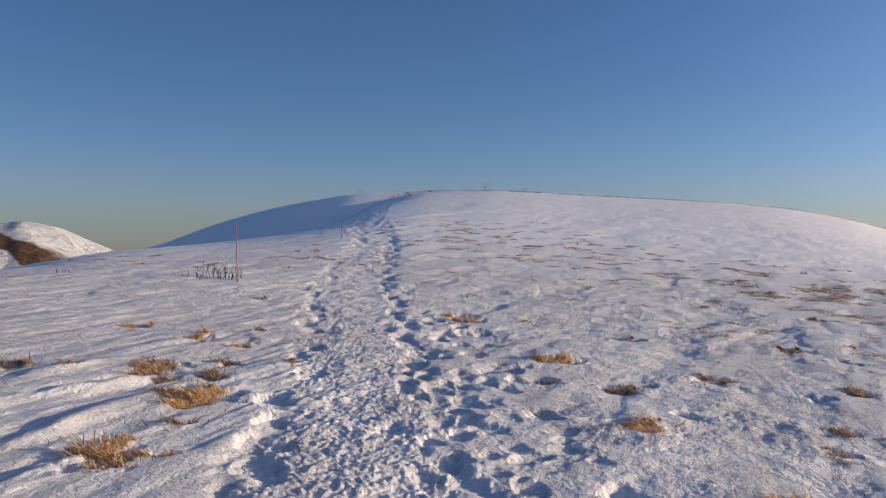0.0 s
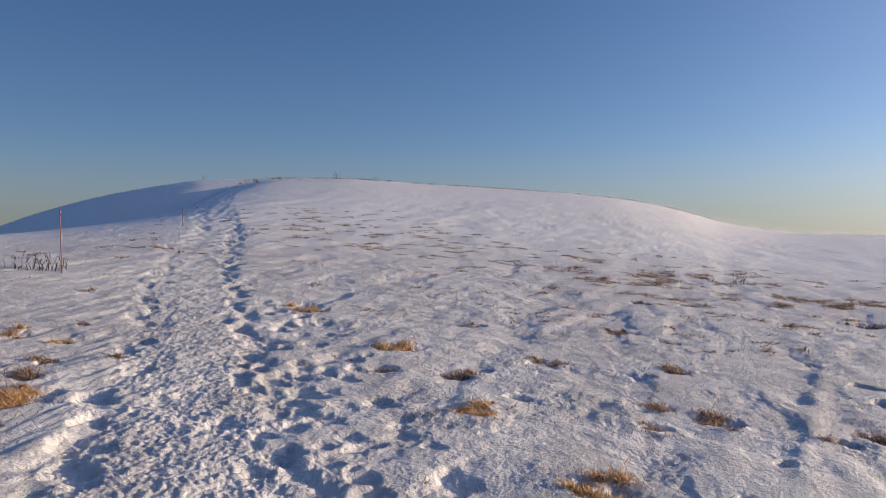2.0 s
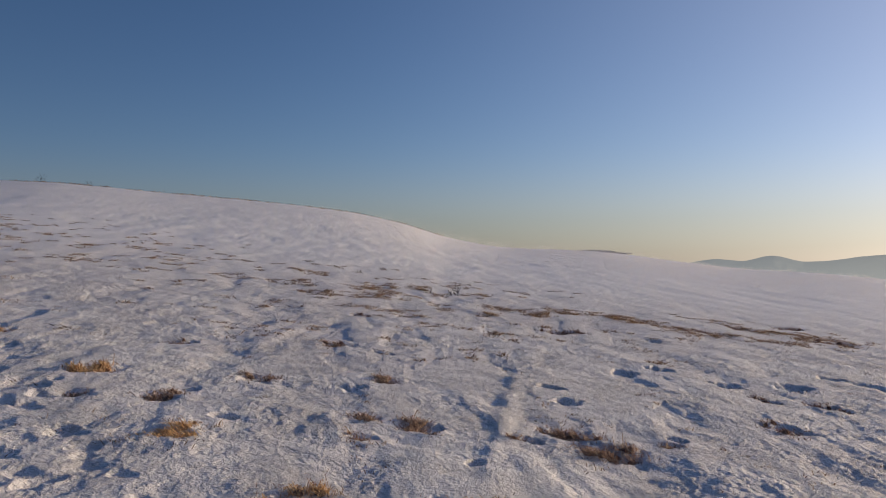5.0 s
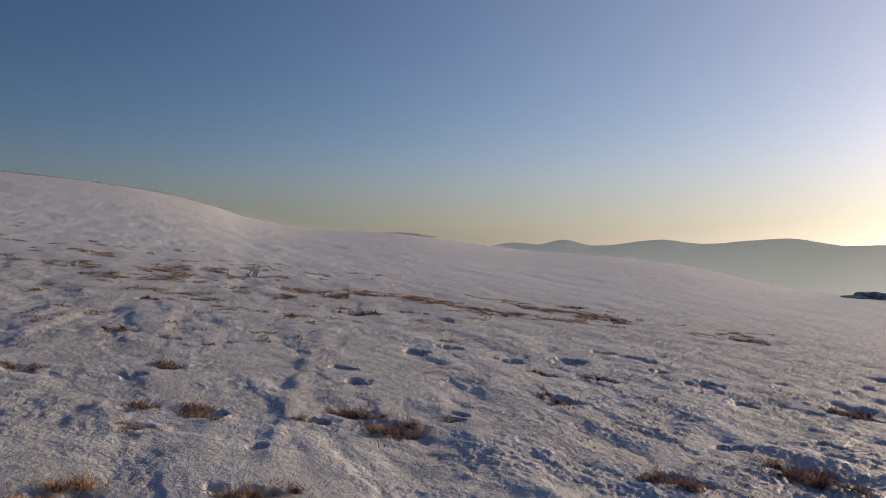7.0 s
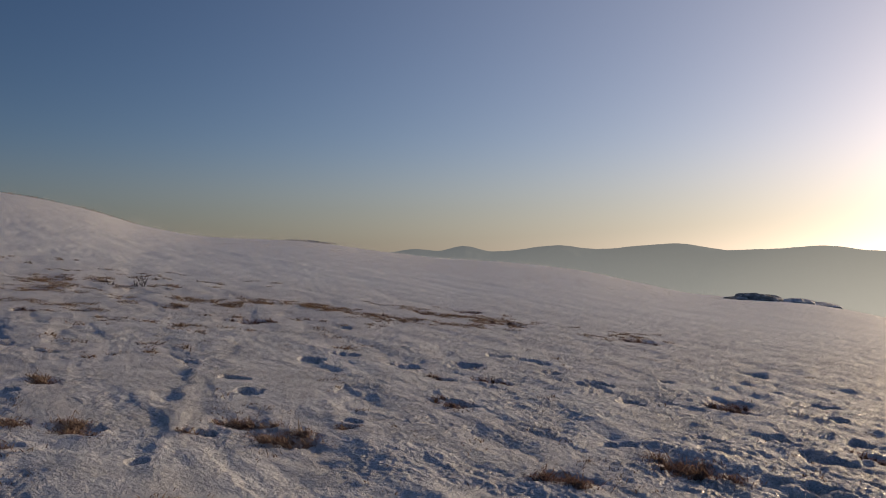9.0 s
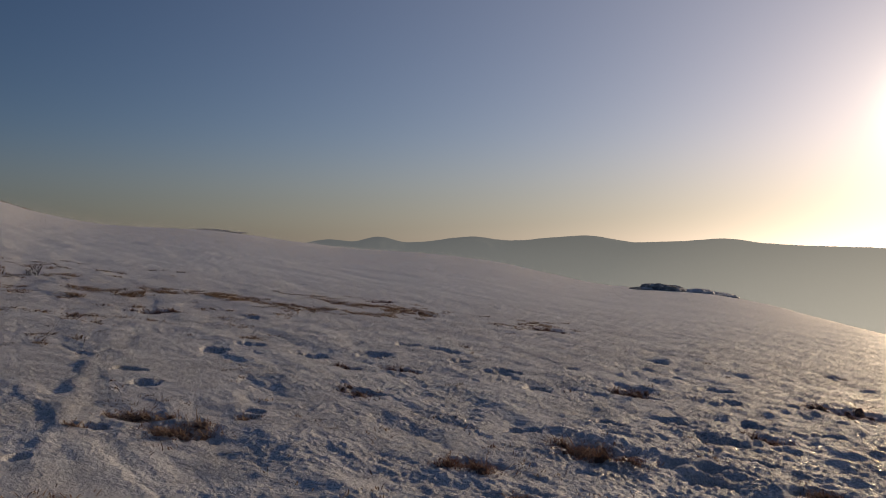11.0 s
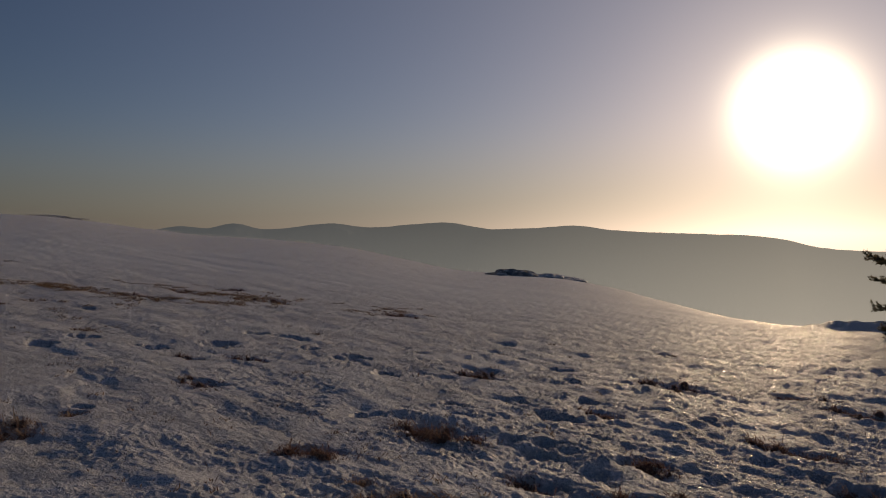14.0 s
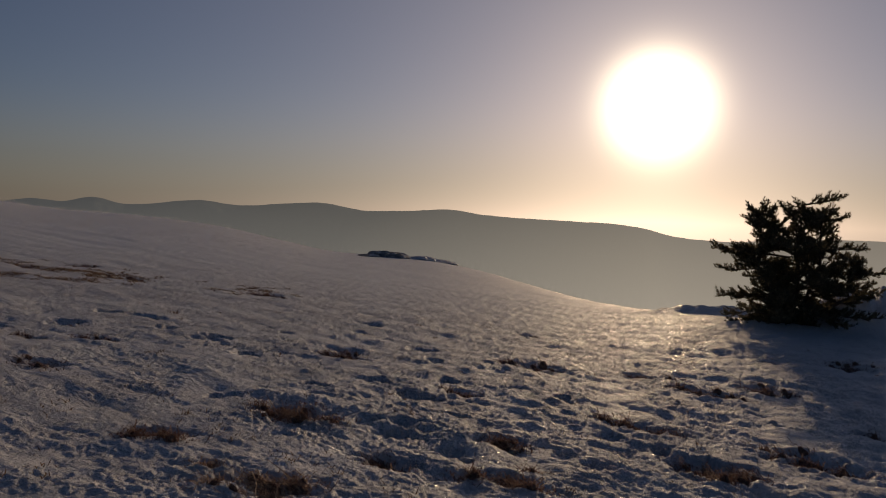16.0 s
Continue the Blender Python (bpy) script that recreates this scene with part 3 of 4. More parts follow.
def mountain(name, knots_az, knots_el, r_crest, r_front, r_back, base, mat, label, rugged):
    """A far range: a real ridge with a front and a back slope, cut by gullies."""
    az = np.arange(knots_az[0], knots_az[-1], 0.12)
    rr = np.concatenate([np.linspace(r_front, r_crest, 40), np.linspace(r_crest, r_back, 10)[1:]])
    A, R = np.meshgrid(np.radians(az), rr)
    x, y = R * np.sin(A), R * np.cos(A)
    top = np.tan(np.radians(spline(knots_az, knots_el, np.degrees(A)))) * r_crest + EYE
    t = np.where(R < r_crest, (R - r_front) / (r_crest - r_front), (r_back - R) / (r_back - r_crest))
    fold = grain2(x / 260, y / 260, 51) + 0.5 * grain2(x / 110, y / 110, 52) + 0.4 * grain2(x / 45, y / 45, 53) + 0.2 * grain2(x / 18, y / 18, 54)
    z = base + (top - base) * smooth(-0.15, 1.0, t) + rugged * fold * (0.17 + t * (1 - t) * 4)
    n, m = A.shape
    i, j = np.meshgrid(np.arange(n - 1), np.arange(m - 1), indexing="ij")
    quads = np.stack([i * m + j, i * m + j + 1, (i + 1) * m + j + 1, (i + 1) * m + j], -1).reshape(-1, 4)
    mesh = bpy.data.meshes.new(name)
    mesh.from_pydata(np.column_stack([x.ravel(), y.ravel(), z.ravel()]).tolist(), [], quads.tolist())
    mesh.polygons.foreach_set("use_smooth", np.ones(len(mesh.polygons), bool))
    mesh.materials.append(mat.m)
    return tagged(new(name, mesh), label, "mountain", kind="structure")


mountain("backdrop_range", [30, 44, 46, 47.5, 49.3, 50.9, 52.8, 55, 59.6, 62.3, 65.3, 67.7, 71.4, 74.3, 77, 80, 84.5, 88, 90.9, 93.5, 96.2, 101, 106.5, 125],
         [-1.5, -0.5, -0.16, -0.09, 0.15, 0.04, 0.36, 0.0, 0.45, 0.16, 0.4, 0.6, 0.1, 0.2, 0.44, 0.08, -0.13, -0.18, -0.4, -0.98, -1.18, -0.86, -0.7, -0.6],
         3600, 2300, 4300, -440, far_wood, "grey-blue wooded mountain range in the distance, haze painted as glow", 14)
mountain("snowy_mountain", [-60, -45, -36, -31, -29.4, -28.2, -26.2, -24.5, -22.8, -21, -18],
         [1.0, 1.6, 2.3, 2.35, 2.4, 2.56, 2.2, 1.5, 0.72, -0.5, -3], 1400, 700, 2000, -200, peak_mat,
         "snow-covered far mountain with bare brown flank", 10)


# ---- helpers for plants ----
class Soup:
    """Collects vertices and faces for one mesh."""

    def __init__(self):
        self.v, self.f = [], []

    def blade(self, root, tip, bend, width, turn):
        """A thin tapering strip, bent over on its way from root to tip."""
        n = len(self.v)
        side = Vector((math.cos(turn), math.sin(turn), 0)) * width / 2
        mid = (Vector(root) + Vector(tip)) / 2 + Vector(bend)
        self.v += [Vector(root) - side, Vector(root) + side, mid - side * 0.8, mid + side * 0.8, Vector(tip)]
        self.f += [(n, n + 1, n + 3, n + 2), (n + 2, n + 3, n + 4)]

    def tube(self, points, radii, sides=5):
        n = len(self.v)
        last = None
        for i, (p, r) in enumerate(zip(points, radii)):
            p = Vector(p)
            way = (Vector(points[min(i + 1, len(points) - 1)]) - Vector(points[max(i - 1, 0)])).normalized()
            a = way.orthogonal().normalized() if last is None else (last - way * last.dot(way)).normalized()
            last, b = a, way.cross(a)
            for k in range(sides):
                c = 2 * math.pi * k / sides
                self.v.append(p + (a * math.cos(c) + b * math.sin(c)) * r)
        for i in range(len(points) - 1):
            for k in range(sides):
                j = (k + 1) % sides
                self.f.append((n + i * sides + k, n + i * sides + j, n + (i + 1) * sides + j, n + (i + 1) * sides + k))
        self.f.append(tuple(n + (len(points) - 1) * sides + k for k in range(sides)))
        self.f.append(tuple(n + k for k in reversed(range(sides))))

    def mesh(self, name, mat, soft=False):
        me = bpy.data.meshes.new(name)
        me.from_pydata([tuple(v) for v in self.v], [], self.f)
        if soft:
            me.polygons.foreach_set("use_smooth", np.ones(len(me.polygons), bool))
        me.materials.append(mat.m)
        return me


def part(name, me, parent, label=""):
    ob = new(name, me)
    ob.parent = parent
    return tagged(ob, label)


# ---- grass tufts and heather ----
def tuft(kind, x, y, wide, seed):
    """Low clumps of bent blades and wiry stems, rooted in the snow over the tuft's width."""
    rnd = random.Random(seed)
    top = new("grass_tuft" if kind != "b" else "heather_clump")
    base = Vector((x, y, float(ground_z(x, y)[0])))
    face = math.atan2(x, y)
    across, away = Vector((math.cos(face), -math.sin(face), 0)), Vector((math.sin(face), math.cos(face), 0))
    deep = wide * rnd.uniform(0.8, 1.2)
    clumps = [(rnd.gauss(0, 0.24) * wide, rnd.gauss(0, 0.22) * deep, rnd.uniform(0.35, 1.0)) for i in range(3 + int(wide * 16))]
    lean = across * rnd.uniform(-0.9, -0.2) + away * rnd.uniform(-0.3, 0.3)
    grass, stems = Soup(), Soup()
    much = {"g": (210, 20), "m": (130, 70), "b": (60, 70)}[kind]
    if x > 5.5:  # thick dark heather in the hollows of the lower slope
        wide, much = wide * 1.12, (80, 140)
    if math.hypot(x, y) > 8.5:
        much = (much[0] * 0.45, much[1] * 0.45)
    tall = {"g": 0.13, "m": 0.14, "b": 0.15}[kind] * min(1.25, 0.6 + wide)
    # low cushions of roots and old stems: centre, half axes, height
    pads = [(ca, cd, (0.02 + 0.085 * wide) * big, (0.02 + 0.08 * wide) * big, tall * 0.22 * big) for ca, cd, big in clumps if big > 0.5] or [(0.0, 0.0, 0.03, 0.03, 0.02)]

    def cushion(p, q):
        """Height of the cushions over the snow at an offset."""
        return max(h * max(0.0, 1 - ((p - ca) / ra) ** 2 - ((q - cd) / rb) ** 2) ** 0.6 for ca, cd, ra, rb, h in pads)

    pad = Soup()
    for ca, cd, ra, rb, h in pads:
        n, rings, segs = len(pad.v), 5, 16
        for i in range(rings + 1):
            for k in range(segs):
                t, c = i / rings, 2 * math.pi * k / segs
                w = 1 + 0.3 * noise.noise(Vector((math.cos(c) * 1.5 + seed, math.sin(c) * 1.5, ca * 9)))
                o = across * (ca + ra * t * w * math.cos(c)) + away * (cd + rb * t * w * math.sin(c))
                pad.v.append(o + Vector((0, 0, h * (1 - t * t) ** 0.6 - 0.05 * t**3 + 0.012 * noise.noise(o * 30 + Vector((seed, 0, 0))))))
                if i and k:
                    pad.f.append((n + (i - 1) * segs + k - 1, n + (i - 1) * segs + k, n + i * segs + k, n + i * segs + k - 1))
            if i:
                pad.f.append((n + (i - 1) * segs + segs - 1, n + (i - 1) * segs, n + i * segs, n + i * segs + segs - 1))
    flat = np.array([(base.x + v.x, base.y + v.y) for v in pad.v])
    for v, z in zip(pad.v, ground_z(flat[:, 0], flat[:, 1])):
        v.z += float(z) - base.z
    roots, todo = [], []
    for ca, cd, big in clumps:
        spread = 0.025 + 0.085 * wide
        for i in range(int((much[0] + much[1]) * big * 0.85)):
            loose = 0.75 if i < much[0] * big else 1.15
            p, q = ca + rnd.gauss(0, 1) * spread * loose, cd + rnd.gauss(0, 1) * spread * 0.75 * loose
            todo.append((i < much[0] * big, big, cushion(p, q)))
            roots.append(across * p + away * q)
    xs, ys = np.array([base.x + p.x for p in roots]), np.array([base.y + p.y for p in roots])
    for p, z, (is_grass, big, lift) in zip(roots, ground_z(xs, ys), todo):
        p = Vector((p.x, p.y, float(z) - base.z - 0.012 + lift))
        l = tall * big * rnd.uniform(0.3, 1.15) * (1.7 if rnd.random() < 0.10 else 1)
        a = rnd.uniform(0, 6.28)
        out = Vector((math.cos(a), math.sin(a), 0))
        if is_grass:
            tip = p + (out * rnd.uniform(0.3, 0.8) + lean * rnd.uniform(0.4, 1.3)) * l + Vector((0, 0, l * rnd.uniform(-0.12, 0.42)))
            grass.blade(p, tip, (0, 0, l * rnd.uniform(0.1, 0.35)), rnd.uniform(0.004, 0.008), rnd.uniform(0, 3.14))
        else:
            l *= 0.75
            tip = p + (out * rnd.uniform(0.3, 0.9) + lean * 0.5) * l + Vector((0, 0, l * rnd.uniform(0.05, 0.6)))
            stems.blade(p, tip, (rnd.uniform(-0.01, 0.01), rnd.uniform(-0.01, 0.01), 0.005), 0.005, rnd.uniform(0, 3.14))
            for k in range(3):
                q = p.lerp(tip, rnd.uniform(0.35, 1.0))
                e = q + Vector((rnd.uniform(-1, 1), rnd.uniform(-1, 1), rnd.uniform(-0.2, 0.7))).normalized() * l * rnd.uniform(0.2, 0.45)
                stems.blade(q, e, (0, 0, 0), 0.006, rnd.uniform(0, 3.14))
    tagged(part("root_mat", pad.mesh("root_mat", mat_brown, True), top), kind="stuff")
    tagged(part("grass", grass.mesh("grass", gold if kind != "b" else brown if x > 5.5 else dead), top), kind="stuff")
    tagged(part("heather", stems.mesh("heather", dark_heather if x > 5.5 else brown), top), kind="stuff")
    top.location = base
    return tagged(top, *TUFT_SAYS[kind], group="dry plants in the snow")


TUFT_SAYS = {"g": ("golden dry grass tuft bent over in the snow", "grass tuft"),
             "m": ("golden dry grass mixed with brown heather in snow", "grass tuft"),
             "b": ("reddish-brown heather clump poking through crusted snow", "heather")}
for n, (kind, x, y, wide) in enumerate(TUFTS):
    tuft(kind, x, y, wide, 100 + n)

# sparse dry grass farther up the slope: x, y, half width, half depth, blades
PATCHES = [(-1.0, 24, 2.5, 5, 500), (3.0, 26, 4.0, 6, 2600), (1.2, 34, 4.5, 6, 1500), (8.0, 16.5, 3.5, 2.5, 2200), (7.0, 21, 5, 3, 2200), (11, 19, 4, 2.2, 1800),
           (12.5, 12.8, 3.2, 1.4, 2600), (9.8, 13.6, 3.0, 1.2, 1500), (15.0, 11.0, 2.0, 1.2, 1500), (4.2, 12, 3.2, 2.5, 700), (7.5, 10.5, 3.5, 2, 600), (-5.5, 17, 4, 3, 500), (17.5, 7.8, 1.6, 0.8, 400)]
rnd, s = random.Random(21), Soup()
a = radians(WIND)
along, side = Vector((math.sin(a), math.cos(a), 0)), Vector((-math.cos(a), math.sin(a), 0))
roots = []
for cx, cy, wx, wy, count in PATCHES:
    for i in range(count // 8):
        c = Vector((cx + rnd.gauss(0, 0.6) * wx, cy + rnd.gauss(0, 0.6) * wy, 0))
        if grain2(c.x / 1.5, c.y / 1.9, 73) + 0.5 * grain2(c.x / 0.6, c.y / 0.8, 74) < 0.10:
            continue
        long, wide = 0.05 + 0.26 * rnd.random() ** 2, rnd.uniform(0.05, 0.16)
        for k in range(int(18 + 120 * long)):
            p = c + along * rnd.gauss(0, 0.5) * long + side * rnd.gauss(0, 0.6) * wide
            roots.append((p.x, p.y))
roots = np.array(roots)
for (x, y), z in zip(roots, ground_z(roots[:, 0], roots[:, 1])):
    l = rnd.uniform(0.06, 0.20)
    root = Vector((x, y, z - 0.02))
    tip = root + along * rnd.uniform(-1, 1) * l + side * rnd.uniform(-1, 1) * l + Vector((0, 0, rnd.uniform(0.0, 0.3) * l + 0.02))
    s.blade(root, tip, (0, 0, 0.014), 0.013, rnd.uniform(0, 3.14))
# old grass along the hill's crest
for i in range(150):
    b = radians(rnd.uniform(-4, 30))
    r = float(spline(NEAR_AZ, NEAR_R, np.array([math.degrees(b)]))[0]) * rnd.choice((rnd.uniform(0.9, 1.0), rnd.uniform(0.97, 1.01)))
    c = Vector((r * math.sin(b), r * math.cos(b), 0))
    cross = Vector((math.cos(b), -math.sin(b), 0))
    c.z = float(ground_z(c.x, c.y)[0])
    long = rnd.uniform(0.2, 1.2)
    for k in range(14):
        root = c + cross * rnd.gauss(0, 0.5) * long - Vector((0, 0, 0.05))
        s.blade(root, root + cross * rnd.uniform(-0.15, 0.15) + Vector((0, 0, rnd.uniform(0.08, 0.28))), (0, 0, 0), 0.05, rnd.uniform(0, 3.14))
# tiny sprigs that poke through everywhere near the path
bits = np.array([(r * math.sin(b), r * math.cos(b)) for r, b in ((4 + 14 * rnd.random() ** 1.3, radians(rnd.uniform(-32, 108))) for i in range(3000))])
u, v = bits[:, 0] * math.sin(a) + bits[:, 1] * math.cos(a), -bits[:, 0] * math.cos(a) + bits[:, 1] * math.sin(a)
clear = np.abs(bits[:, 0] - np.interp(bits[:, 1], TRAIL_Y, TRAIL_X)) > 0.75
bits = bits[(grain2(u / 1.3, v / 0.6, 63) > 0.30) & clear]
for (x, y), z in zip(bits, ground_z(bits[:, 0], bits[:, 1])):
    wide = rnd.uniform(0.02, 0.10)
    for k in range(rnd.randrange(4, 16)):
        root = Vector((x + rnd.gauss(0, 1) * wide, y + rnd.gauss(0, 0.6) * wide, z - 0.012))
        l = rnd.uniform(0.02, 0.06)
        s.blade(root, root + Vector((rnd.uniform(-1, 1) * l, rnd.uniform(-1, 1) * l, rnd.uniform(0.1, 0.7) * l + 0.012)), (0, 0, 0.004), 0.007, rnd.uniform(0, 3.14))
tagged(new("dry_grass", s.mesh("dry_grass", streak_grass)), "sparse brown grass showing through the thin snow", "grass", kind="stuff")


# ---- bare shrubs ----
def bush(name, x, y, wide, high, seed, count, label):
    rnd, s = random.Random(seed), Soup()
    top = new(name)
    stems = []
    for i in range(count):
        s = Soup()
        a = rnd.uniform(0, 6.28)
        p = Vector((rnd.uniform(-0.5, 0.5) * wide * 0.8, rnd.uniform(-0.25, 0.25) * wide, -0.06))
        way = Vector((math.cos(a) * 0.35, math.sin(a) * 0.35, 1)).normalized()
        l = high * rnd.uniform(0.5, 1.05)
        pts, way2 = [p.copy()], way
        for k in range(4):
            way2 = (way2 + Vector((rnd.uniform(-0.25, 0.25), rnd.uniform(-0.25, 0.25), 0.05))).normalized()
            p = p + way2 * l / 4
            pts.append(p.copy())
        rad = 0.006 * max(high, 0.4) / 0.5
        s.tube(pts, [rad * (1 - 0.2 * k) for k in range(5)], 4)
        for k in range(7):
            j = rnd.randrange(1, 4)
            b = pts[j].lerp(pts[j + 1], rnd.random())
            w = (way2 + Vector((rnd.uniform(-1, 1), rnd.uniform(-1, 1), rnd.uniform(-0.1, 0.6)))).normalized()
            e = b + w * l * rnd.uniform(0.12, 0.35)
            s.tube([b, b.lerp(e, 0.5) + Vector((0, 0, 0.01)), e], [rad * 0.6, rad * 0.5, rad * 0.3], 3)
        part("stem", s.mesh("stem", twig), top)
    top.location = (x, y, float(ground_z(x, y)[0]))
    return tagged(top, label, "shrub", group="bare shrubs")


BARE = "bare grey-brown shrub standing out of the snow"
bush("shrub", -3.75, 13.5, 0.75, 0.32, 1, 28, BARE)
bush("shrub", -4.3, 13.4, 0.45, 0.22, 2, 8, BARE)
bush("shrub", -6.45, 13.4, 0.3, 0.12, 3, 6, BARE)
bush("shrub", 10.5, 17.0, 0.45, 0.34, 4, 16, BARE)
bush("shrub", 9.8, 17.3, 0.35, 0.28, 5, 6, BARE)
bush("shrub", 10.0, 21.8, 0.3, 0.18, 6, 6, BARE)
bush("shrub", 5.3, 99, 1.2, 1.0, 7, 7, "wind-bent shrub on the hill's crest")
bush("shrub", 9.9, 96, 0.9, 0.7, 8, 6, "small shrub below the hill's crest")
bush("shrub", -10.2, 97, 0.9, 0.7, 9, 6, "small shrub on the hill's crest")


# ---- red marker poles ----
def marker(x, y, high, lean, label):
    top = new("marker_pole")
    s = Soup()
    s.tube([(0, 0, -0.2), (lean * 0.3, 0, high * 0.3), (lean * 0.7, 0, high * 0.7), (lean, 0, high)], [0.009, 0.009, 0.008, 0.007], 10)
    part("pole", s.mesh("pole", red_paint, True), top)
    s = Soup()
    s.tube([(lean, 0, high - 0.002), (lean, 0, high + 0.03), (lean, 0, high + 0.04)], [0.011, 0.011, 0.007], 10)
    part("cap", s.mesh("cap", red_paint, True), top)
    top.location = (x, y, float(ground_z(x, y)[0]))
    return tagged(top, label, "pole", group="trail markers")


marker(-3.41, 13.05, 0.93, -0.03, "thin weathered red trail marker pole in snow")
marker(-3.48, 27.0, 0.55, 0.0, "thin red trail marker pole beside the trail")


# ---- rocks ----
def boulder(seed, size, mat):
    bm = bmesh.new()
    bmesh.ops.create_icosphere(bm, subdivisions=3, radius=1.0)
    for v in bm.verts:
        n = noise.fractal(v.co * 1.1 + Vector((seed * 7.1, 0, 0)), 0.8, 2.0, 5)
        v.co *= 1 + 0.3 * n
        v.co = Vector((v.co.x * size[0], v.co.y * size[1], v.co.z * size[2]))
    me = bpy.data.meshes.new("rock")
    bm.to_mesh(me)
    bm.free()
    me.materials.append(mat.m)
    return me


def outcrop(az, r, wide, high, seed, count, label):
    rnd = random.Random(seed)
    top = new("rock_outcrop")
    a = radians(az)
    cx, cy = r * math.sin(a), r * math.cos(a)
    top.location = (cx, cy, float(ground_z(cx, cy)[0]))
    right = Vector((math.cos(a), -math.sin(a), 0))
    for i in range(count):
        t = rnd.uniform(-0.5, 0.5)
        p = right * t * wide + Vector((math.sin(a), math.cos(a), 0)) * rnd.uniform(-1.5, 1.5)
        hh = high * min(1.0, (t + 0.5) / 0.22) * (1.0 - 0.85 * (t + 0.5)) * rnd.uniform(0.85, 1.0)
        buried = az > 70 and t > 0.12
        ob = part("rock", boulder(seed * 31 + i, (wide / count * rnd.uniform(1.5, 3.5), 1.6, max(hh, 0.25)), snow if buried else rock), top, "snow-covered rock" if buried else "")
        ob.location = p + Vector((0, 0, float(ground_z(cx + p.x, cy + p.y)[0]) - top.location.z))
        ob.rotation_euler = (0, 0, -a + rnd.uniform(-0.3, 0.3))
    return tagged(top, label, "rocks")


outcrop(74.7, 82, 8.4, 0.95, 3, 18, "dark bare rock outcrop at the snow slope's edge")
outcrop(41.6, 205, 9, 0.5, 4, 8, "low dark rocks on the snowy skyline")


# ---- the spruce ----
def spruce(x, y):
    rnd = random.Random(12)
    tree = new("spruce_tree")
    right = Vector((-0.21, -0.98, 0))  # across the view from the path
    deep = Vector((0.98, -0.21, 0))
    needles = Soup()

    def sprig(a, b):
        """A twig clothed in needles."""
        way = b - a
        l = way.length
        way.normalize()
        s1 = way.orthogonal().normalized()
        s2 = way.cross(s1)
        for k in range(max(int(l / 0.008), 10)):
            p = a.lerp(b, rnd.random() ** 0.8)
            c = rnd.uniform(0, 6.28)
            out = (s1 * math.cos(c) + s2 * math.sin(c)) * 0.8 + way * rnd.uniform(0.4, 1.0)
            q = p + out.normalized() * rnd.uniform(0.045, 0.085)
            w = way.cross(out).normalized() * 0.011
            n = len(needles.v)
            needles.v += [p - w, p + w, q]
            needles.f.append((n, n + 1, n + 2))

    def limb(root, way, length, radius, droop):
        wood = Soup()
        pts = [root.copy()]
        p, d = root.copy(), way.normalized()
        n = 7
        for i in range(n):
            d = (d + Vector((rnd.uniform(-0.12, 0.12), rnd.uniform(-0.12, 0.12), droop * (0.9 - 2.0 * i / n) * -0.18 + rnd.uniform(-0.05, 0.05)))).normalized()
            p = p + d * length / n
            pts.append(p.copy())
        wood.tube(pts, [radius * (1 - 0.85 * i / n) for i in range(n + 1)], 5)
        count = int(10 + length * 13)
        for i in range(count):
            t = 0.18 + 0.82 * (i + rnd.random()) / count
            j = min(int(t * n), n - 1)
            b = pts[j].lerp(pts[j + 1], t * n - j)
            ax = (pts[j + 1] - pts[j]).normalized()
            side = ax.cross(Vector((0, 0, 1))).normalized() * (1 if i % 2 else -1)
            w = (ax * rnd.uniform(0.5, 1.1) + side * rnd.uniform(0.3, 1.0) + Vector((0, 0, rnd.uniform(-0.35, 0.9)))).normalized()
            l = (0.13 + 0.40 * length / 2 * (1.05 - t)) * rnd.uniform(0.6, 1.3)
            e = b + w * l
            wood.tube([b, e], [0.006, 0.003], 3)
            sprig(b, e)
            for k in range(int(l / 0.07)):
                f = b.lerp(e, rnd.uniform(0.25, 0.95))
                g = f + (w + side * rnd.uniform(-1, 1) + Vector((0, 0, rnd.uniform(-0.3, 1.0)))).normalized() * rnd.uniform(0.07, 0.15)
                sprig(f, g)
        sprig(pts[-2], pts[-1])
        part("limb", wood.mesh("limb", bark), tree)

    # three stems: offset across the view, height, thickness
    for across, top, thick, reach in ((0.10, 3.2, 0.10, 2.0), (-0.80, 3.2, 0.07, 1.3), (0.55, 3.2, 0.06, 1.2), (1.2, 1.9, 0.05, 0.8)):
        wood = Soup()
        root = Vector((0, 0, -0.15)) + right * across * 0.12
        pts = []
        n = 12
        for i in range(n + 1):
            t = i / n
            pts.append(root + right * across * min(1, t * 2.0) ** 1.3 + Vector((0, 0, top * t)) + right * rnd.uniform(-0.03, 0.03) + deep * rnd.uniform(-0.04, 0.04))
        wood.tube(pts, [thick * (1 - 0.9 * i / n) + 0.006 for i in range(n + 1)], 8)
        part("trunk", wood.mesh("trunk", bark, True), tree)
        whorls = int(top * 5.5)
        for i in range(whorls):
            t = 0.05 + 0.93 * i / whorls
            j = min(int(t * n), n - 1)
            b = pts[j].lerp(pts[j + 1], t * n - j)
            for k in range(3):
                c = rnd.uniform(0, 6.28)
                w = right * math.cos(c) * 1.15 + deep * math.sin(c)
                l = reach * (1 - t) ** 0.6 * rnd.uniform(0.4, 1.1) + 0.16
                limb(b, w + Vector((0, 0, rnd.uniform(-0.05, 0.55) + 0.75 * t**2)), l, 0.012 + 0.012 * l, rnd.uniform(0.3, 1.0))
        sprig(pts[-2], pts[-1])
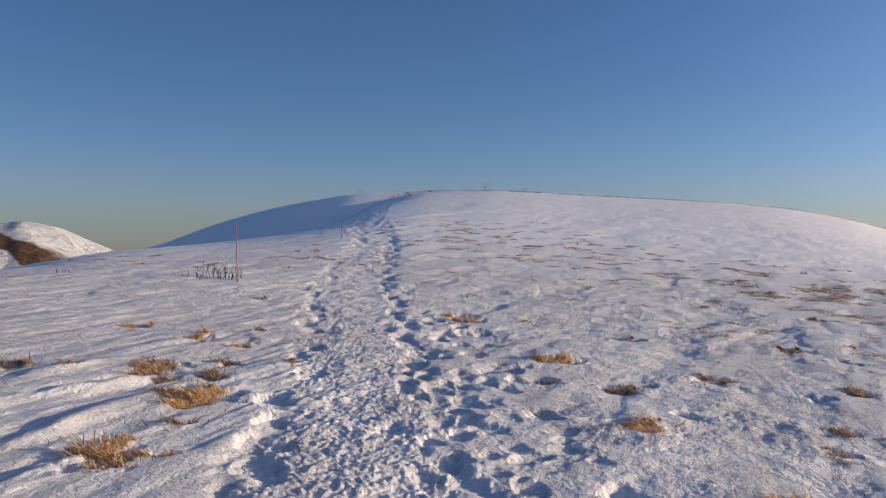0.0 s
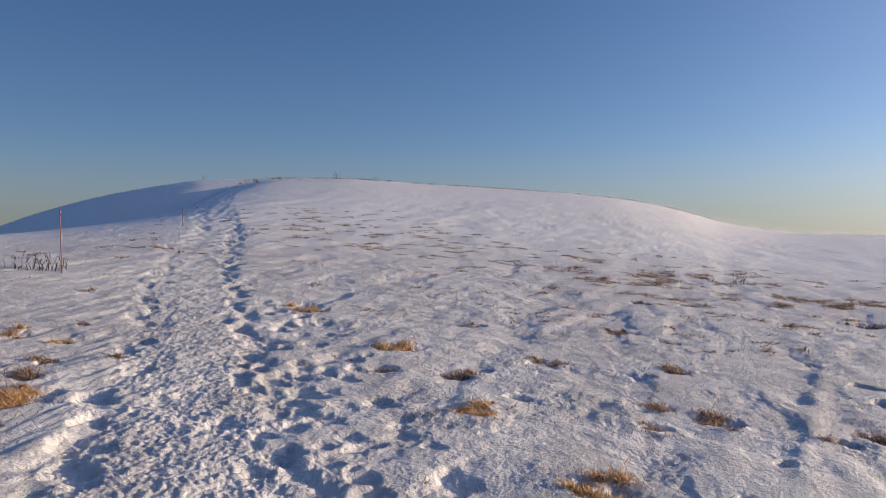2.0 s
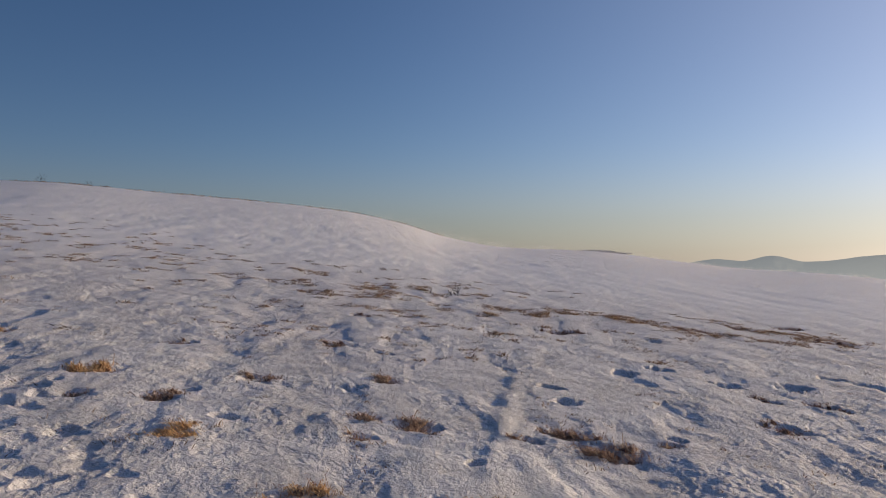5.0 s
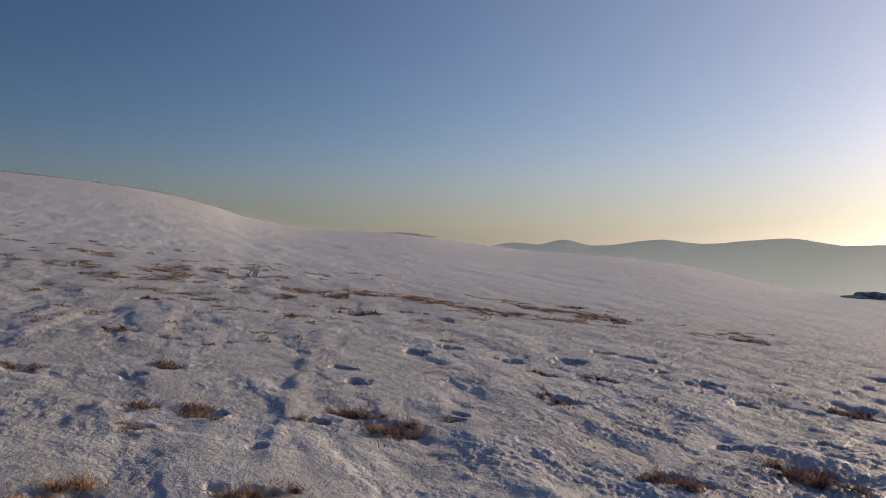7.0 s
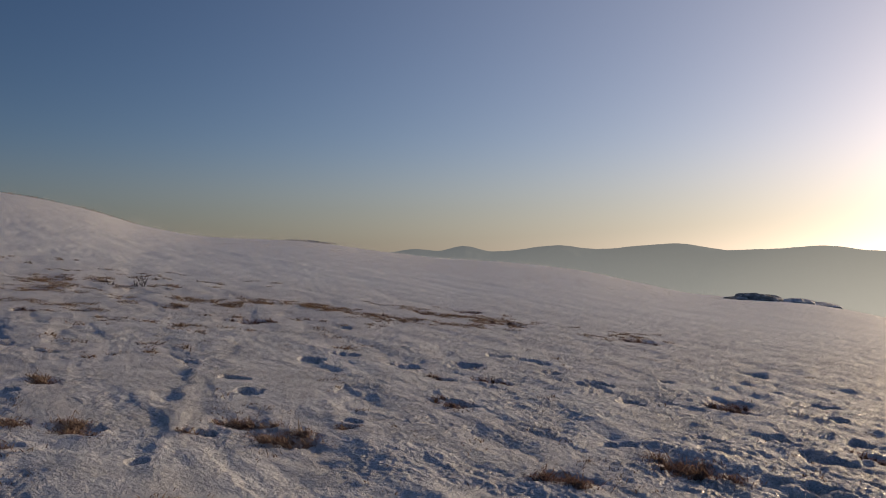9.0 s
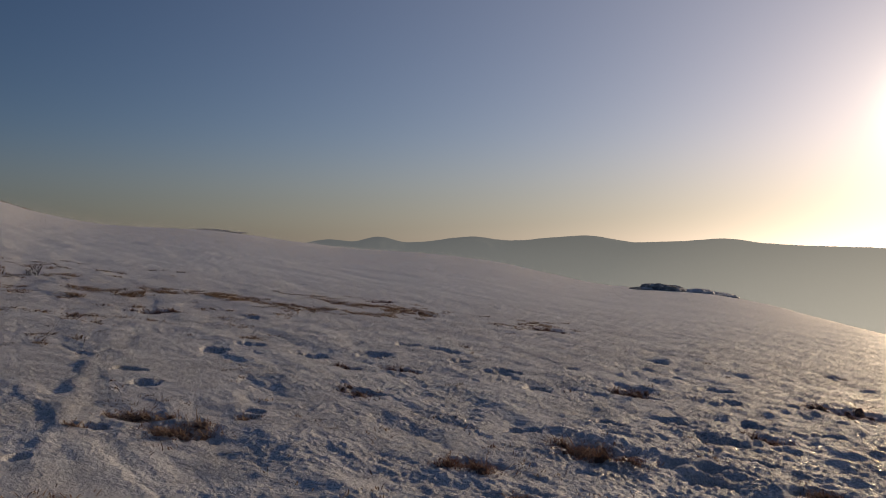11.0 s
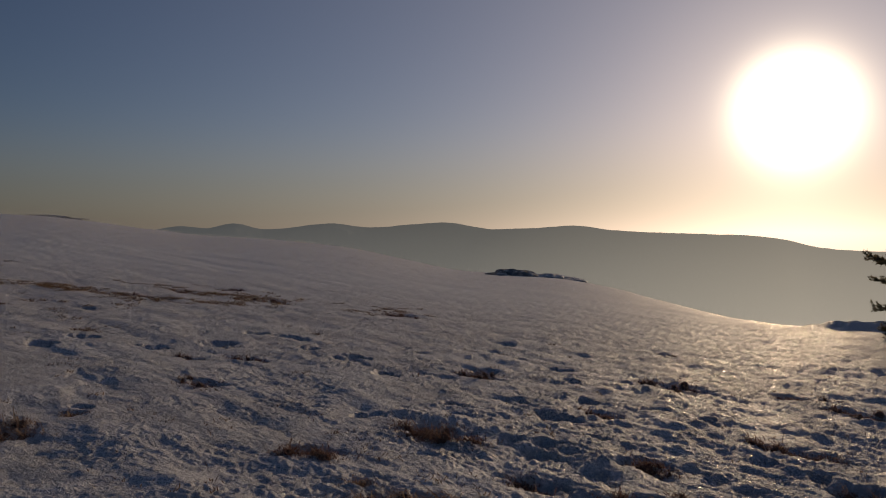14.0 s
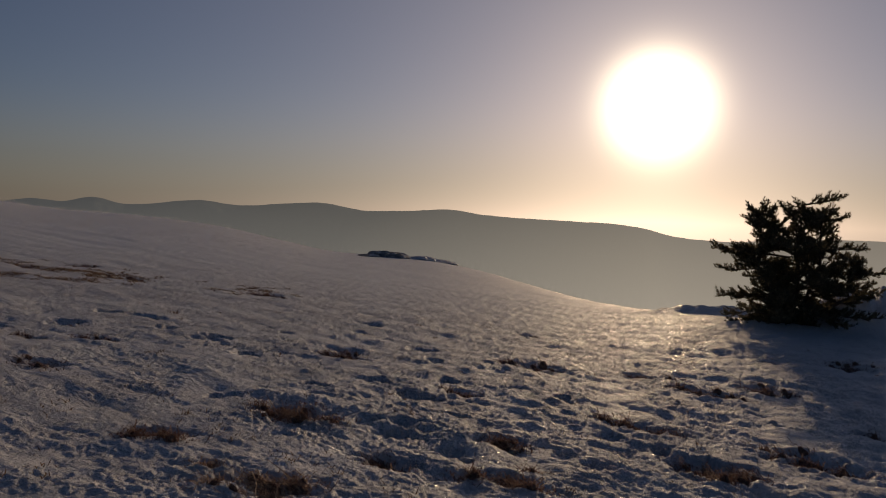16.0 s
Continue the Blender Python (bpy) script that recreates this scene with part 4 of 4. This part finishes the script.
    # long arms that stand out of the outline
    for z, side, l, rise in ((1.75, -1, 2.0, 0.12), (1.35, 1, 2.1, 0.15), (1.9, 1, 1.6, 0.30), (2.6, 1, 1.15, 0.35), (3.1, 1, 1.0, 0.25), (0.8, -1, 1.9, 0.0), (0.5, -1, 1.9, -0.05), (1.0, 1, 2.1, 0.05), (2.4, -1, 1.2, 0.3)):
        limb(Vector((0, 0, z)) + right * 0.1 * side, right * side + deep * rnd.uniform(-0.3, 0.3) + Vector((0, 0, rise)), l, 0.03, 0.4)
    part("crown", needles.mesh("crown", needle), tree, "dense dark green needles")
    tree.scale = (0.90, 0.90, 0.95)
    tree.location = (x, y, float(ground_z(x, y)[0]) - 0.05)
    return tagged(tree, "stunted wind-shaped dark green spruce on the snow", "tree")


spruce(21.4, -4.45)


# ---- snow blown along the ground ----
def spindrift():
    """Loose flakes that the wind carries low over the far slope, thickest where the ridge dips."""
    count = 260000
    r = random_table.uniform(45, 200, count)
    az = random_table.normal(44, 14, count)
    gust = grain2(az / 2.5, r / 30, 71) + 0.6 * grain2(az / 0.9, r / 12, 72)
    keep = (gust > -0.2) & (az > 20) & (az < 78)
    r, az = r[keep], az[keep]
    x, y = r * np.sin(np.radians(az)), r * np.cos(np.radians(az))
    z = land(x, y) + 0.05 + random_table.exponential(1.0, len(x)) * np.interp(az, [20, 28, 40, 50], [0.12, 0.45, 0.4, 0.13])
    size = random_table.uniform(0.014, 0.034, len(x)) * np.interp(r, [45, 100], [0.5, 1.0])
    turn = random_table.uniform(-1, 1, (len(x), 3, 3))
    corners = np.stack([x, y, z], -1)[:, None, :] + turn * size[:, None, None]
    n = len(x)
    mesh = bpy.data.meshes.new("blowing_snow")
    mesh.vertices.add(3 * n)
    mesh.vertices.foreach_set("co", corners.ravel())
    mesh.loops.add(3 * n)
    mesh.loops.foreach_set("vertex_index", np.arange(3 * n, dtype=np.int32))
    mesh.polygons.add(n)
    mesh.polygons.foreach_set("loop_start", np.arange(n, dtype=np.int32) * 3)
    mesh.update(calc_edges=True)
    mesh.materials.append(flake.m)
    return tagged(new("blowing_snow", mesh), "thin veil of white snow blown over the slope", "snow", kind="stuff")


random_table = np.random.RandomState(31)
flake = straw("snow_flakes", (0.86, 0.86, 0.88), (0.95, 0.94, 0.93), 0.8, 0.5)
spindrift()
